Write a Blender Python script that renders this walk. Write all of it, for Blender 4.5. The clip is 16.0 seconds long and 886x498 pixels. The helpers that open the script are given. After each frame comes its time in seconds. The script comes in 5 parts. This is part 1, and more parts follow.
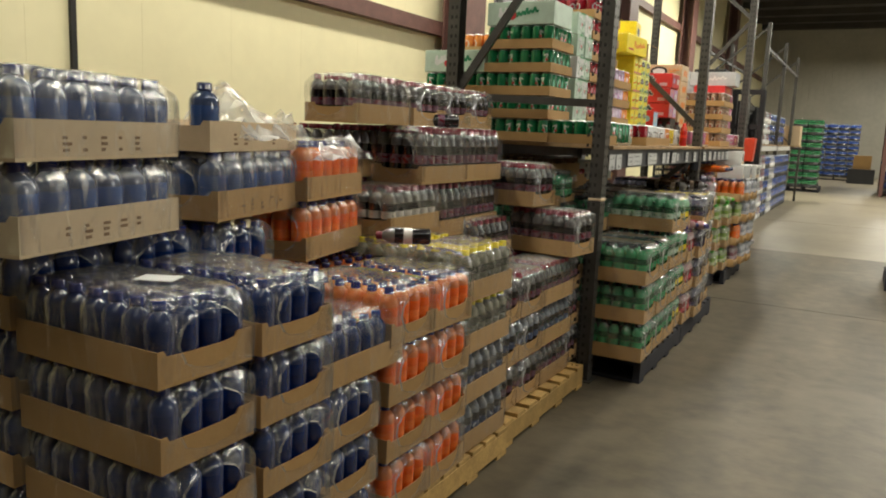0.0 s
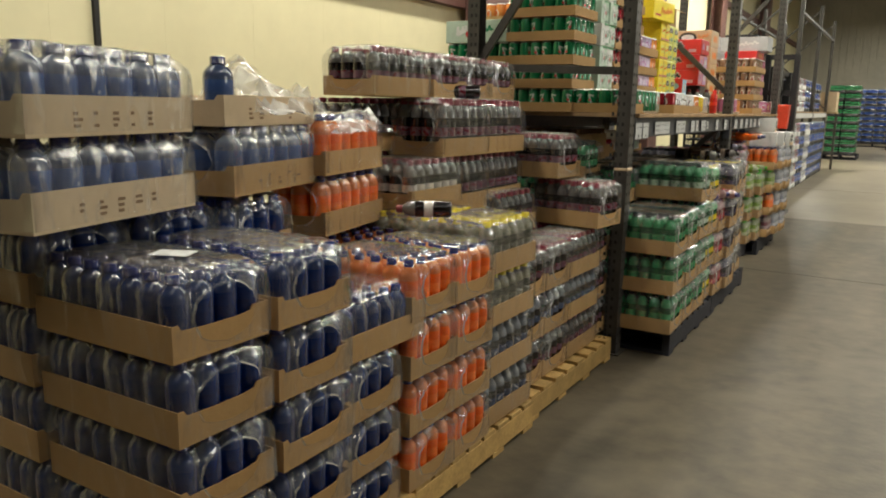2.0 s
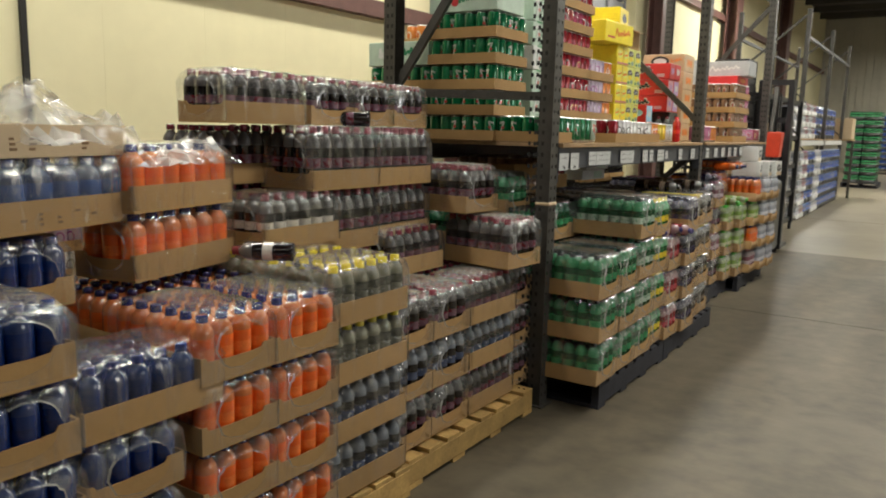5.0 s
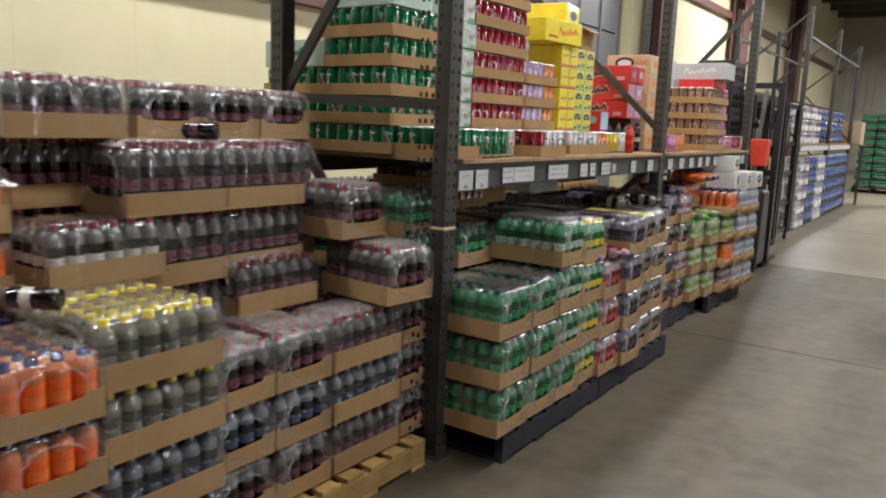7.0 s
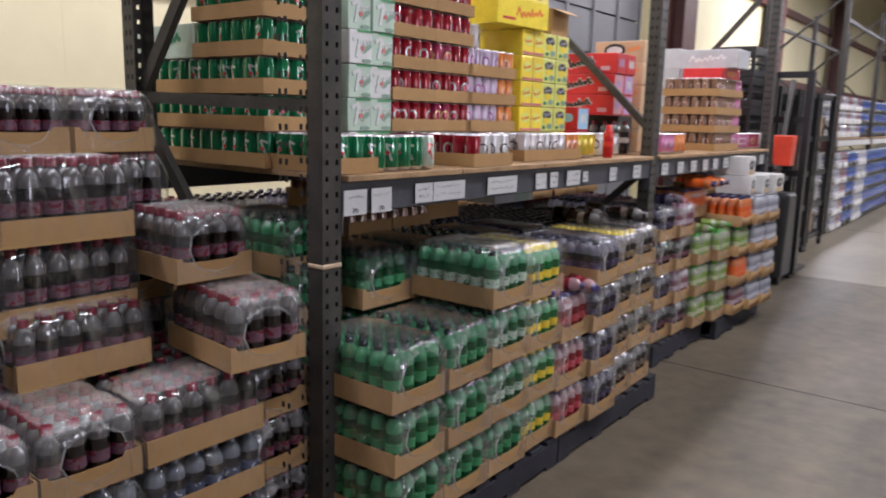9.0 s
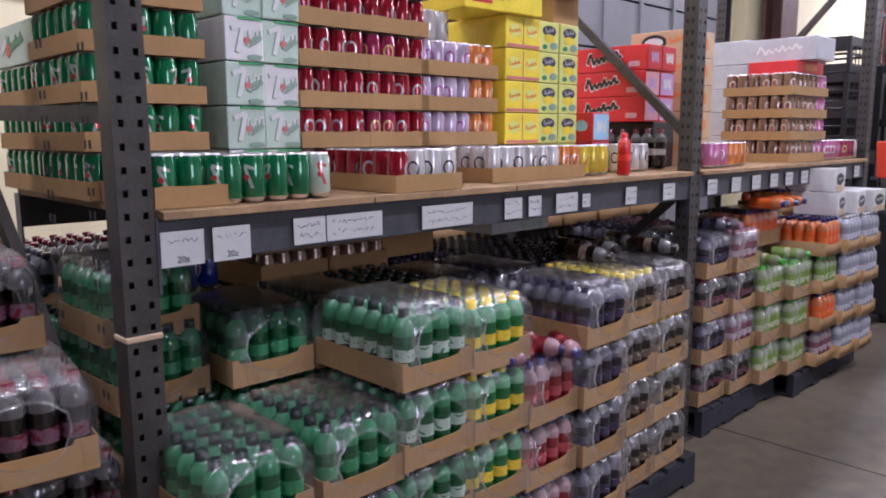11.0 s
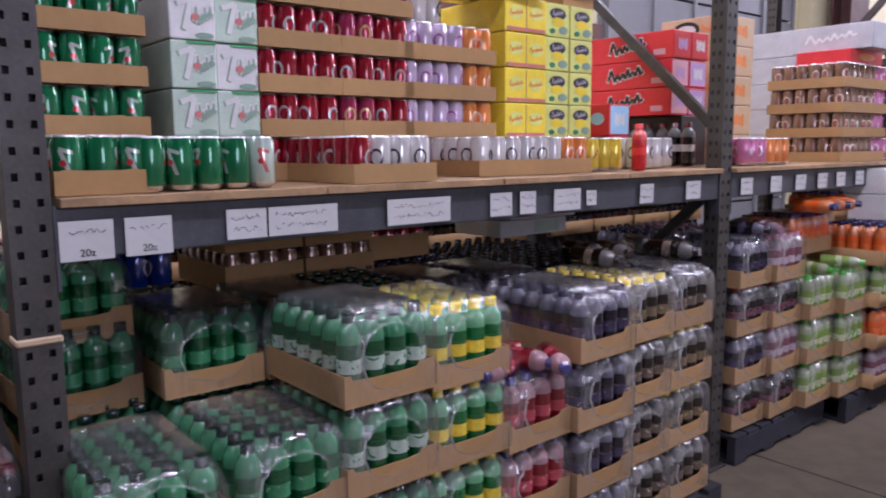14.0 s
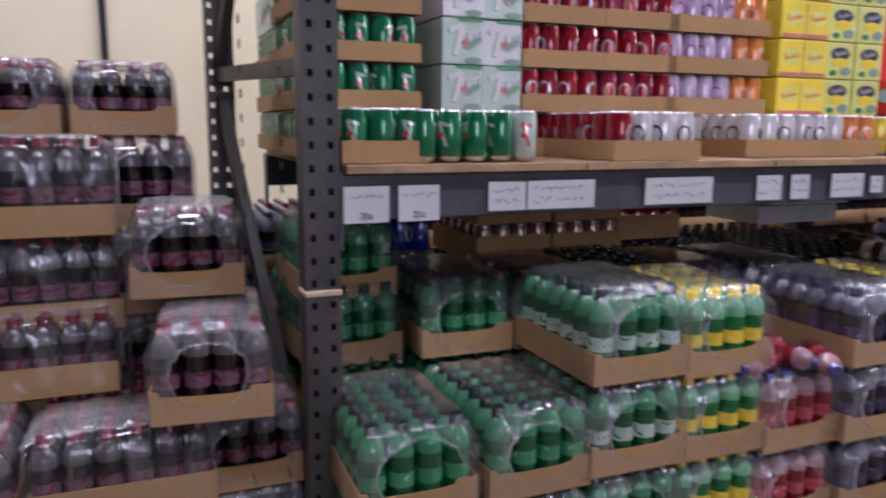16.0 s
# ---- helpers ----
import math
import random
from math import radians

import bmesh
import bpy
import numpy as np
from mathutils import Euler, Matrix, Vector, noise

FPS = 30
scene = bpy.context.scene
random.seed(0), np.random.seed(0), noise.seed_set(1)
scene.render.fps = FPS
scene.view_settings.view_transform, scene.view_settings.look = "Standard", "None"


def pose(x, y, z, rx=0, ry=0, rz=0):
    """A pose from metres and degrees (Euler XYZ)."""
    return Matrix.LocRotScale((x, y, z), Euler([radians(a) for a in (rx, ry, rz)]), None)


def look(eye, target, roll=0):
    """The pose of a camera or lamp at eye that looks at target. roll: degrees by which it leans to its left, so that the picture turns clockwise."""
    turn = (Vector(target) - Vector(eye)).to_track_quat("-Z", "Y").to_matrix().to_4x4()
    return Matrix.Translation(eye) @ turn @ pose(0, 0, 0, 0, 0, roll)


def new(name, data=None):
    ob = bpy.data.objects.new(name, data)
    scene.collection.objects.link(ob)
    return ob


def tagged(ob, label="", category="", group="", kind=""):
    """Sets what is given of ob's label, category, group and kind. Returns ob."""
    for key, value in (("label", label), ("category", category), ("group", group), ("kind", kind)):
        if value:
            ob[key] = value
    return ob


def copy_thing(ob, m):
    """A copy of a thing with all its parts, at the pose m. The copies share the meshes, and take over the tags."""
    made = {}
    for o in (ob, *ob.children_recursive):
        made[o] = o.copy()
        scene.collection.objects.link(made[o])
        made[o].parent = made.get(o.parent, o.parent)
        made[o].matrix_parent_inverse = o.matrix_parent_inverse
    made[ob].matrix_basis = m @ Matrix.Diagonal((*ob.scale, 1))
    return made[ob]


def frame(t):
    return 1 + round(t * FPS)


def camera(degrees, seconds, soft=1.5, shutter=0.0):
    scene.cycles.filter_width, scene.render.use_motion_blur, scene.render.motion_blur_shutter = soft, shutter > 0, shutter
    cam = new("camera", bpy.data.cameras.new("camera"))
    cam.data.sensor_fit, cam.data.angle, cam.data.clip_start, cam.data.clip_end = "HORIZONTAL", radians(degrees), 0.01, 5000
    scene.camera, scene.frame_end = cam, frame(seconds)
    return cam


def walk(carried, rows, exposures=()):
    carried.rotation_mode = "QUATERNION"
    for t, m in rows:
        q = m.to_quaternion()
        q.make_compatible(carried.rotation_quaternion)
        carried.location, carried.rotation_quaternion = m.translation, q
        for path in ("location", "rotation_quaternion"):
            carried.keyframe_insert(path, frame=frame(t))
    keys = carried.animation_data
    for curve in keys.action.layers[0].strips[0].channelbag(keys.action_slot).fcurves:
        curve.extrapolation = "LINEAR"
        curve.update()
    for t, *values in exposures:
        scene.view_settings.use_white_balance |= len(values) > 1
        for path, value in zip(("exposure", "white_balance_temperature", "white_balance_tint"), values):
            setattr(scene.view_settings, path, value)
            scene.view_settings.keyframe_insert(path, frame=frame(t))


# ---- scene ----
cam = camera(61.1, 16.0, soft=1.9, shutter=0.4)
PATH = [
    (0, (0.256, 0.707, 1.329), (-0.704, 2.433, 1.016), 2.5),
    (0.5, (0.26, 0.712, 1.326), (-0.693, 2.439, 0.995), 2.2),
    (1, (0.276, 0.724, 1.316), (-0.675, 2.451, 0.977), 1.2),
    (1.5, (0.288, 0.747, 1.315), (-0.652, 2.47, 0.928), 1.7),
    (2, (0.269, 0.748, 1.31), (-0.753, 2.425, 0.934), 1.1),
    (2.5, (0.289, 0.757, 1.32), (-0.692, 2.454, 0.923), 2.1),
    (3, (0.303, 0.815, 1.311), (-0.73, 2.495, 0.978), 0.4),
    (3.5, (0.269, 0.957, 1.326), (-0.657, 2.7, 1.005), 1.3),
    (4, (0.302, 1.106, 1.322), (-0.672, 2.825, 1.017), 0.1),
    (4.2, (0.366, 1.15, 1.326), (-0.624, 2.861, 1.02), 0.3),
    (6.3, (0.753, 1.715, 1.432), (-0.467, 3.263, 1.092), 1.7),
    (6.5, (0.769, 1.774, 1.456), (-0.437, 3.33, 1.104), 1.8),
    (7, (0.785, 2.058, 1.432), (-0.34, 3.678, 1.1), 2.2),
    (7.5, (0.862, 2.32, 1.435), (-0.35, 3.883, 1.141), 1.9),
    (8, (0.901, 2.529, 1.455), (-0.294, 4.098, 1.126), 3.2),
    (8.5, (0.804, 2.743, 1.461), (-0.288, 4.377, 1.092), 2.7),
    (9, (0.759, 2.965, 1.478), (-0.446, 4.523, 1.13), 1.5),
    (9.5, (0.788, 3.235, 1.472), (-0.548, 4.67, 1.08), 2.0),
    (10, (0.708, 3.484, 1.467), (-0.447, 5.075, 1.102), 2.9),
    (10.2, (0.704, 3.583, 1.477), (-0.523, 5.121, 1.119), 1.5),
    (12.3, (0.716, 4.292, 1.411), (-0.778, 5.594, 1.14), 0.1),
    (12.5, (0.731, 4.309, 1.42), (-0.711, 5.667, 1.145), 1.0),
    (13, (0.729, 4.302, 1.382), (-0.686, 5.695, 1.144), -0.6),
    (13.5, (0.717, 4.304, 1.379), (-0.74, 5.65, 1.128), -0.5),
    (14, (0.697, 4.298, 1.379), (-0.838, 5.553, 1.11), -0.5),
    (14.5, (0.681, 4.29, 1.388), (-0.93, 5.445, 1.119), 0.0),
    (15, (0.693, 4.27, 1.389), (-0.976, 5.333, 1.095), 0.3),
    (15.5, (0.668, 4.244, 1.377), (-1.04, 5.223, 1.024), 0.7),
    (16, (0.667, 4.235, 1.374), (-1.163, 4.972, 1.047), 0.4),
]
EXPOSURES = [(0, 0.0, 5950, 8), (4, 0.0, 5900, 8), (6.5, 0.0, 5400, 13), (8, 0.06, 5300, 20), (10, 0.03, 5050, 30), (12.5, 0.06, 4950, 37), (14, 0.02, 4950, 38), (16, -0.1, 4950, 38)]
walk(cam, [(t, look(eye, target, roll)) for t, eye, target, roll in PATH], EXPOSURES)

# ---- light ----
world = bpy.data.worlds.new("world")
scene.world = world
world.use_nodes = True
world.node_tree.nodes["Background"].inputs[0].default_value = (0.5, 0.55, 0.65, 1)
world.node_tree.nodes["Background"].inputs[1].default_value = 0.02


def lamp(x, y, z, watts, sx, sy, colour):
    data = bpy.data.lights.new("ceiling_lamp_light", "AREA")
    data.shape, data.size, data.size_y, data.energy, data.color = "RECTANGLE", sx, sy, watts, colour
    ob = new("lamp_light", data)
    ob.location = (x, y, z)


WARM = (1.0, 0.90, 0.70)
# the two 5 W aisle lamps are added fill, no lamp known there
LAMPS = [(0.8, y, w, 4.4) for y, w in ((-2.6, 5), (0.0, 5), (2.6, 32), (5.2, 68), (7.8, 70), (10.4, 44))] + [(-2.8, y, w, 5.24) for y, w in ((0.2, 88), (3.4, 114), (6.6, 145), (9.8, 145))] + [(-2.8, 13.5, 50, 5.24)]
LAMPS += [(2.6, 14.5, 270, 5.24), (2.6, 19.5, 290, 5.24), (-2.4, 20.5, 400, 5.24), (2.2, 26.0, 360, 5.24), (1.0, 34.0, 360, 5.24)]
for lx, ly, lw, lz in LAMPS:
    lamp(lx, ly, lz, lw, 0.34, 2.4, WARM)


# daylight through the wide window in the east wall
WIN_Y, WIN_Z = (3.6, 5.7), (1.5, 3.7)
for d0, d1 in (WIN_Y,):
    data = bpy.data.lights.new("window_daylight", "AREA")
    data.shape, data.size, data.size_y, data.energy, data.color = "RECTANGLE", WIN_Z[1] - WIN_Z[0] - 0.1, d1 - d0 - 0.1, 70, (1.0, 0.93, 0.80)
    ob = new("window_light", data)
    ob.matrix_basis = pose(6.45, (d0 + d1) / 2, sum(WIN_Z) / 2, 0, 90, 0)


# ---- materials ----
def mat(name, colour, rough=0.5, metal=0.0, var=0.15, scale=8.0, bump=0.0, bscale=60.0, coat=0.0, trans=0.0, alpha=1.0, rnd=0.0, dark=None, patch=None, spec=0.5, stretch=None):
    m = bpy.data.materials.new(name)
    m.use_nodes = True
    nt = m.node_tree
    b = nt.nodes["Principled BSDF"]
    b.inputs["Roughness"].default_value, b.inputs["Metallic"].default_value = rough, metal
    b.inputs["Coat Weight"].default_value = coat
    b.inputs["Coat Roughness"].default_value = 0.08
    b.inputs["Transmission Weight"].default_value = trans
    b.inputs["Alpha"].default_value = alpha
    tc = nt.nodes.new("ShaderNodeTexCoord")
    n1 = nt.nodes.new("ShaderNodeTexNoise")
    n1.inputs["Scale"].default_value, n1.inputs["Detail"].default_value = scale, 6
    if stretch:
        sm = nt.nodes.new("ShaderNodeMapping")
        sm.inputs["Scale"].default_value = stretch
        nt.links.new(tc.outputs["Object"], sm.inputs[0])
        nt.links.new(sm.outputs[0], n1.inputs["Vector"])
    else:
        nt.links.new(tc.outputs["Object"], n1.inputs["Vector"])
    n2 = nt.nodes.new("ShaderNodeTexNoise")
    n2.inputs["Scale"].default_value, n2.inputs["Detail"].default_value = scale * 7, 3
    nt.links.new(tc.outputs["Object"], n2.inputs["Vector"])
    mx = nt.nodes.new("ShaderNodeMix")
    mx.data_type = "FLOAT"
    mx.inputs[0].default_value = 0.35
    nt.links.new(n1.outputs["Fac"], mx.inputs[2])
    nt.links.new(n2.outputs["Fac"], mx.inputs[3])
    ramp = nt.nodes.new("ShaderNodeValToRGB")
    lo = dark if dark else tuple(c * (1 - var) for c in colour)
    hi = tuple(min(1, c * (1 + var)) for c in colour)
    ramp.color_ramp.elements[0].position, ramp.color_ramp.elements[1].position = 0.32, 0.68
    ramp.color_ramp.elements[0].color, ramp.color_ramp.elements[1].color = (*lo, 1), (*hi, 1)
    nt.links.new(mx.outputs[0], ramp.inputs[0])
    out = ramp.outputs[0]
    b.inputs["Specular IOR Level"].default_value = spec
    if patch:
        pc, ps, pt = patch[:3]
        pn, pr, pm = nt.nodes.new("ShaderNodeTexNoise"), nt.nodes.new("ShaderNodeMapRange"), nt.nodes.new("ShaderNodeMix")
        pn.inputs["Scale"].default_value, pn.inputs["Detail"].default_value, pn.inputs["Distortion"].default_value = ps, 2, 0.8
        nt.links.new(tc.outputs["Object"], pn.inputs["Vector"])
        pr.inputs[1].default_value, pr.inputs[2].default_value = pt, pt + (patch[3] if len(patch) > 3 else 0.05)
        nt.links.new(pn.outputs["Fac"], pr.inputs[0])
        pm.data_type = "RGBA"
        pm.inputs[7].default_value = (*pc, 1)
        nt.links.new(pr.outputs[0], pm.inputs[0])
        nt.links.new(out, pm.inputs[6])
        out = pm.outputs[2]
    if rnd:
        oi = nt.nodes.new("ShaderNodeObjectInfo")
        hs = nt.nodes.new("ShaderNodeHueSaturation")
        mr = nt.nodes.new("ShaderNodeMapRange")
        mr.inputs[3].default_value, mr.inputs[4].default_value = 1 - rnd, 1 + rnd
        nt.links.new(oi.outputs["Random"], mr.inputs[0])
        nt.links.new(mr.outputs[0], hs.inputs["Value"])
        nt.links.new(out, hs.inputs["Color"])
        out = hs.outputs[0]
    nt.links.new(out, b.inputs["Base Color"])
    if bump:
        n3 = nt.nodes.new("ShaderNodeTexNoise")
        n3.inputs["Scale"].default_value, n3.inputs["Detail"].default_value = bscale, 4
        nt.links.new(tc.outputs["Object"], n3.inputs["Vector"])
        bp = nt.nodes.new("ShaderNodeBump")
        bp.inputs["Strength"].default_value, bp.inputs["Distance"].default_value = bump, 0.004
        nt.links.new(n3.outputs["Fac"], bp.inputs["Height"])
        nt.links.new(bp.outputs[0], b.inputs["Normal"])
    return m


def film_material(name, amount, haze=0.05, least=0.01, rough=0.1, graze=0.42):
    """Thin stretched film: mostly clear, glossy along its wrinkles."""
    m = bpy.data.materials.new(name)
    m.use_nodes = True
    nt = m.node_tree
    nt.nodes.remove(nt.nodes["Principled BSDF"])
    clear, gloss, milk = nt.nodes.new("ShaderNodeBsdfTransparent"), nt.nodes.new("ShaderNodeBsdfGlossy"), nt.nodes.new("ShaderNodeBsdfDiffuse")
    clear.inputs[0].default_value = (0.97, 0.97, 0.97, 1)
    gloss.inputs["Roughness"].default_value = rough
    milk.inputs[0].default_value = (0.8, 0.8, 0.78, 1)
    tc, n, n2 = nt.nodes.new("ShaderNodeTexCoord"), nt.nodes.new("ShaderNodeTexNoise"), nt.nodes.new("ShaderNodeTexNoise")
    mp = nt.nodes.new("ShaderNodeMapping")
    mp.inputs["Scale"].default_value = (1.0, 1.0, 0.22)
    n.inputs["Scale"].default_value, n.inputs["Detail"].default_value, n.inputs["Distortion"].default_value = 26, 4, 1.2
    n2.inputs["Scale"].default_value = 9
    nt.links.new(tc.outputs["Object"], mp.inputs[0])
    nt.links.new(mp.outputs[0], n.inputs["Vector"])
    nt.links.new(tc.outputs["Object"], n2.inputs["Vector"])
    bp = nt.nodes.new("ShaderNodeBump")
    bp.inputs["Strength"].default_value, bp.inputs["Distance"].default_value = 0.55, 0.01
    nt.links.new(n.outputs["Fac"], bp.inputs["Height"])
    nt.links.new(bp.outputs[0], gloss.inputs["Normal"])
    r1, r2 = nt.nodes.new("ShaderNodeMapRange"), nt.nodes.new("ShaderNodeMapRange")
    r1.inputs[1].default_value, r1.inputs[2].default_value, r1.inputs[3].default_value, r1.inputs[4].default_value = 0.50, 0.76, 0.016 * amount, 0.30 * amount
    r2.inputs[1].default_value, r2.inputs[2].default_value, r2.inputs[3].default_value, r2.inputs[4].default_value = 0.40, 0.78, least, haze
    nt.links.new(n.outputs["Fac"], r1.inputs[0])
    nt.links.new(n2.outputs["Fac"], r2.inputs[0])
    a, c = nt.nodes.new("ShaderNodeMixShader"), nt.nodes.new("ShaderNodeMixShader")
    lw, pw, ad = nt.nodes.new("ShaderNodeLayerWeight"), nt.nodes.new("ShaderNodeMath"), nt.nodes.new("ShaderNodeMath")
    pw.operation, pw.inputs[1].default_value = "POWER", 4.0
    ad.operation, ad.inputs[1].default_value, ad.use_clamp = "MULTIPLY_ADD", graze, True
    nt.links.new(lw.outputs["Facing"], pw.inputs[0])
    nt.links.new(pw.outputs[0], ad.inputs[0])
    nt.links.new(r1.outputs[0], ad.inputs[2])
    nt.links.new(ad.outputs[0], a.inputs[0])
    nt.links.new(clear.outputs[0], a.inputs[1])
    nt.links.new(gloss.outputs[0], a.inputs[2])
    nt.links.new(r2.outputs[0], c.inputs[0])
    nt.links.new(a.outputs[0], c.inputs[1])
    nt.links.new(milk.outputs[0], c.inputs[2])
    nt.links.new(c.outputs[0], nt.nodes["Material Output"].inputs[0])
    return m


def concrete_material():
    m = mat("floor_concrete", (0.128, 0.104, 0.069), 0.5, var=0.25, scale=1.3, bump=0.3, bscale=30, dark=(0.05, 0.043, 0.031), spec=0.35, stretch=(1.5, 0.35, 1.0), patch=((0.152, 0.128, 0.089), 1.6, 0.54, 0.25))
    return m


M = dict(
    card=mat("cardboard", (0.37, 0.222, 0.082), 0.8, var=0.1, scale=5, bump=0.15, bscale=120, rnd=0.1),
    card_pale=mat("pale_cardboard", (0.50, 0.385, 0.245), 0.8, var=0.1, scale=5, bump=0.15, bscale=120, rnd=0.06),
    ink=mat("carton_print", (0.20, 0.12, 0.06), 0.85, var=0.3, scale=60),
    # film haze: partly its own milkiness, partly reflections imitated in diffuse white
    film=film_material("shrink_film", 1.1, 0.05, 0.006), loose_film=film_material("torn_film", 1.6, 0.7), film_top=film_material("film_over_caps", 1.3, 0.10, 0.02, 0.16, 1.5), film_hazy=film_material("hazy_film_over_caps", 1.3, 0.32, 0.10, 0.18, 1.2), film_end=film_material("film_round_opening", 1.6, 0.13, 0.02), film_glare=film_material("stretched_glossy_film", 2.4, 0.05, 0.01, 0.22), rim=film_material("film_edge", 2.2, 0.5, 0.12),
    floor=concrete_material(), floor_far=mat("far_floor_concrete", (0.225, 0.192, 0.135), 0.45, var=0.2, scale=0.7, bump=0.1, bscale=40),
    wall=mat("cream_wall_panel", (0.72, 0.66, 0.42), 0.6, var=0.05, scale=0.9, bump=0.05, bscale=20),
    endwall=mat("ribbed_metal_wall", (0.42, 0.40, 0.34), 0.5, var=0.12, scale=0.8),
    darkwall=mat("unseen_dark_wall", (0.07, 0.065, 0.06), 0.6, var=0.2, scale=1.2),
    girt=mat("red_oxide_steel", (0.12, 0.055, 0.045), 0.55, var=0.25, scale=6, bump=0.1),
    roof=mat("dark_roof_deck", (0.05, 0.045, 0.04), 0.7, var=0.25, scale=1.5),
    steel=mat("rack_steel_paint", (0.065, 0.06, 0.053), 0.42, var=0.3, scale=14, bump=0.1, bscale=90, metal=0.25),
    # near-black: painted shade in post slots, also plain dark floor and wall joints
    hole=mat("hole_shade_and_dark_joint", (0.015, 0.014, 0.013), 0.8),
    beam=mat("rack_beam_paint", (0.075, 0.078, 0.09), 0.45, var=0.25, scale=12, bump=0.1, bscale=80, metal=0.2),
    ply=mat("shelf_plywood", (0.36, 0.23, 0.11), 0.65, var=0.3, scale=9, bump=0.15),
    wood=mat("pallet_wood", (0.44, 0.28, 0.09), 0.75, var=0.28, scale=11, bump=0.25, bscale=90, rnd=0.2),
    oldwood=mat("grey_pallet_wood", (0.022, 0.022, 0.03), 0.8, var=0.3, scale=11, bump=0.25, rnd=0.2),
    paper=mat("price_card_paper", (0.56, 0.56, 0.55), 0.8, var=0.05),
    marker=mat("marker_ink", (0.03, 0.03, 0.035), 0.7),
    black=mat("black_plastic", (0.018, 0.018, 0.02), 0.4, var=0.3, scale=10),
    tape=mat("masking_tape", (0.55, 0.42, 0.27), 0.7),
    lampwhite=mat("lamp_housing", (0.75, 0.75, 0.72), 0.5),
    grey_door=mat("grey_door_panel", (0.20, 0.20, 0.21), 0.45, var=0.08, scale=2),
    alu=mat("can_aluminium", (0.75, 0.75, 0.76), 0.3, metal=1.0, var=0.05),
)


def plastic(name, c, rough=0.12, trans=0.0, var=0.12, **k):
    return mat(name, c, rough, var=var, scale=30, trans=trans, spec=0.5, coat=0.9, bump=0.12, bscale=60, **k)


# ---- mesh helpers ----
def add_box(bm, x0, y0, z0, x1, y1, z1, mi=0):
    v = [bm.verts.new(p) for p in ((x0, y0, z0), (x1, y0, z0), (x1, y1, z0), (x0, y1, z0), (x0, y0, z1), (x1, y0, z1), (x1, y1, z1), (x0, y1, z1))]
    for f in ((0, 3, 2, 1), (4, 5, 6, 7), (0, 1, 5, 4), (1, 2, 6, 5), (2, 3, 7, 6), (3, 0, 4, 7)):
        bm.faces.new([v[i] for i in f]).material_index = mi
    return v


def add_beam(bm, a, b, w, h, mi=0):
    """A square bar from a to b."""
    a, b = Vector(a), Vector(b)
    d = (b - a).normalized()
    side = d.cross(Vector((0, 0, 1)))
    side = side.normalized() if side.length > 0.01 else Vector((1, 0, 0))
    up = side.cross(d).normalized()
    ring = [[bm.verts.new(p + side * sx * w / 2 + up * sz * h / 2) for sx, sz in ((-1, -1), (1, -1), (1, 1), (-1, 1))] for p in (a, b)]
    for i in range(4):
        bm.faces.new((ring[0][i], ring[0][(i + 1) % 4], ring[1][(i + 1) % 4], ring[1][i])).material_index = mi
    bm.faces.new(ring[0][::-1]).material_index = mi
    bm.faces.new(ring[1]).material_index = mi


def lathe(bm, profile, sides, mats, cx=0.0, cy=0.0, cz=0.0, phase=0.0):
    """Rings of (radius, height) turned about z; mats names the material of each band."""
    rings = []
    for r, z in profile:
        rings.append([bm.verts.new((cx + r * math.cos(phase + 2 * math.pi * i / sides), cy + r * math.sin(phase + 2 * math.pi * i / sides), cz + z)) for i in range(sides)])
    for k in range(len(rings) - 1):
        for i in range(sides):
            j = (i + 1) % sides
            f = bm.faces.new((rings[k][i], rings[k][j], rings[k + 1][j], rings[k + 1][i]))
            f.material_index, f.smooth = mats[k], True
    bm.faces.new(rings[-1]).material_index = mats[-1]
    bm.faces.new(rings[0][::-1]).material_index = mats[0]


def bevel(bm, w, segments=1):
    bmesh.ops.bevel(bm, geom=list(bm.edges), offset=w, segments=segments, affect="EDGES", profile=0.6)


def to_mesh(name, bm, mats):
    me = bpy.data.meshes.new(name)
    bm.normal_update()
    bm.to_mesh(me)
    bm.free()
    for m in mats if isinstance(mats, (list, tuple)) else [mats]:
        me.materials.append(m)
    return me


def part(name, bm, material, parent, label=""):
    ob = new(name, to_mesh(name, bm, material))
    ob.parent = parent
    return tagged(ob, label)


def child(name, me, parent, m=None):
    ob = new(name, me)
    ob.parent = parent
    if m is not None:
        ob.matrix_basis = m
    return ob


def thing(name, label, category, group="", at=None):
    ob = new(name)
    ob.empty_display_size = 0.05
    if at is not None:
        ob.matrix_basis = at
    return tagged(ob, label, category, group)


def structure(name, bm, material, label=""):
    return tagged(new(name, to_mesh(name, bm, material)), label, kind="structure")


# ---- the building ----
WALL_X, END_Y, RIGHT_X, BACK_Y, ROOF_Z = -4.6, 40.0, 6.5, -9.0, 6.6

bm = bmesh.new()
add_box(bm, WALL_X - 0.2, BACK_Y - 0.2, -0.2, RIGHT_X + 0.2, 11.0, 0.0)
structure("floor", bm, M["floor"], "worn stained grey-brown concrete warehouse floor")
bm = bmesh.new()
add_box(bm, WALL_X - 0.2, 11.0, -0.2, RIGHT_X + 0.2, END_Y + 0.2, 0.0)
structure("floor", bm, M["floor_far"], "paler concrete slab further down")
bm = bmesh.new()
for x0, x1, y in ((-1.0, 6.4, 7.4), (-1.4, 6.4, 15.2), (-1.4, 6.4, 21.0)):
    add_box(bm, x0, y, 0.0005, x1, y + 0.008, 0.0015)
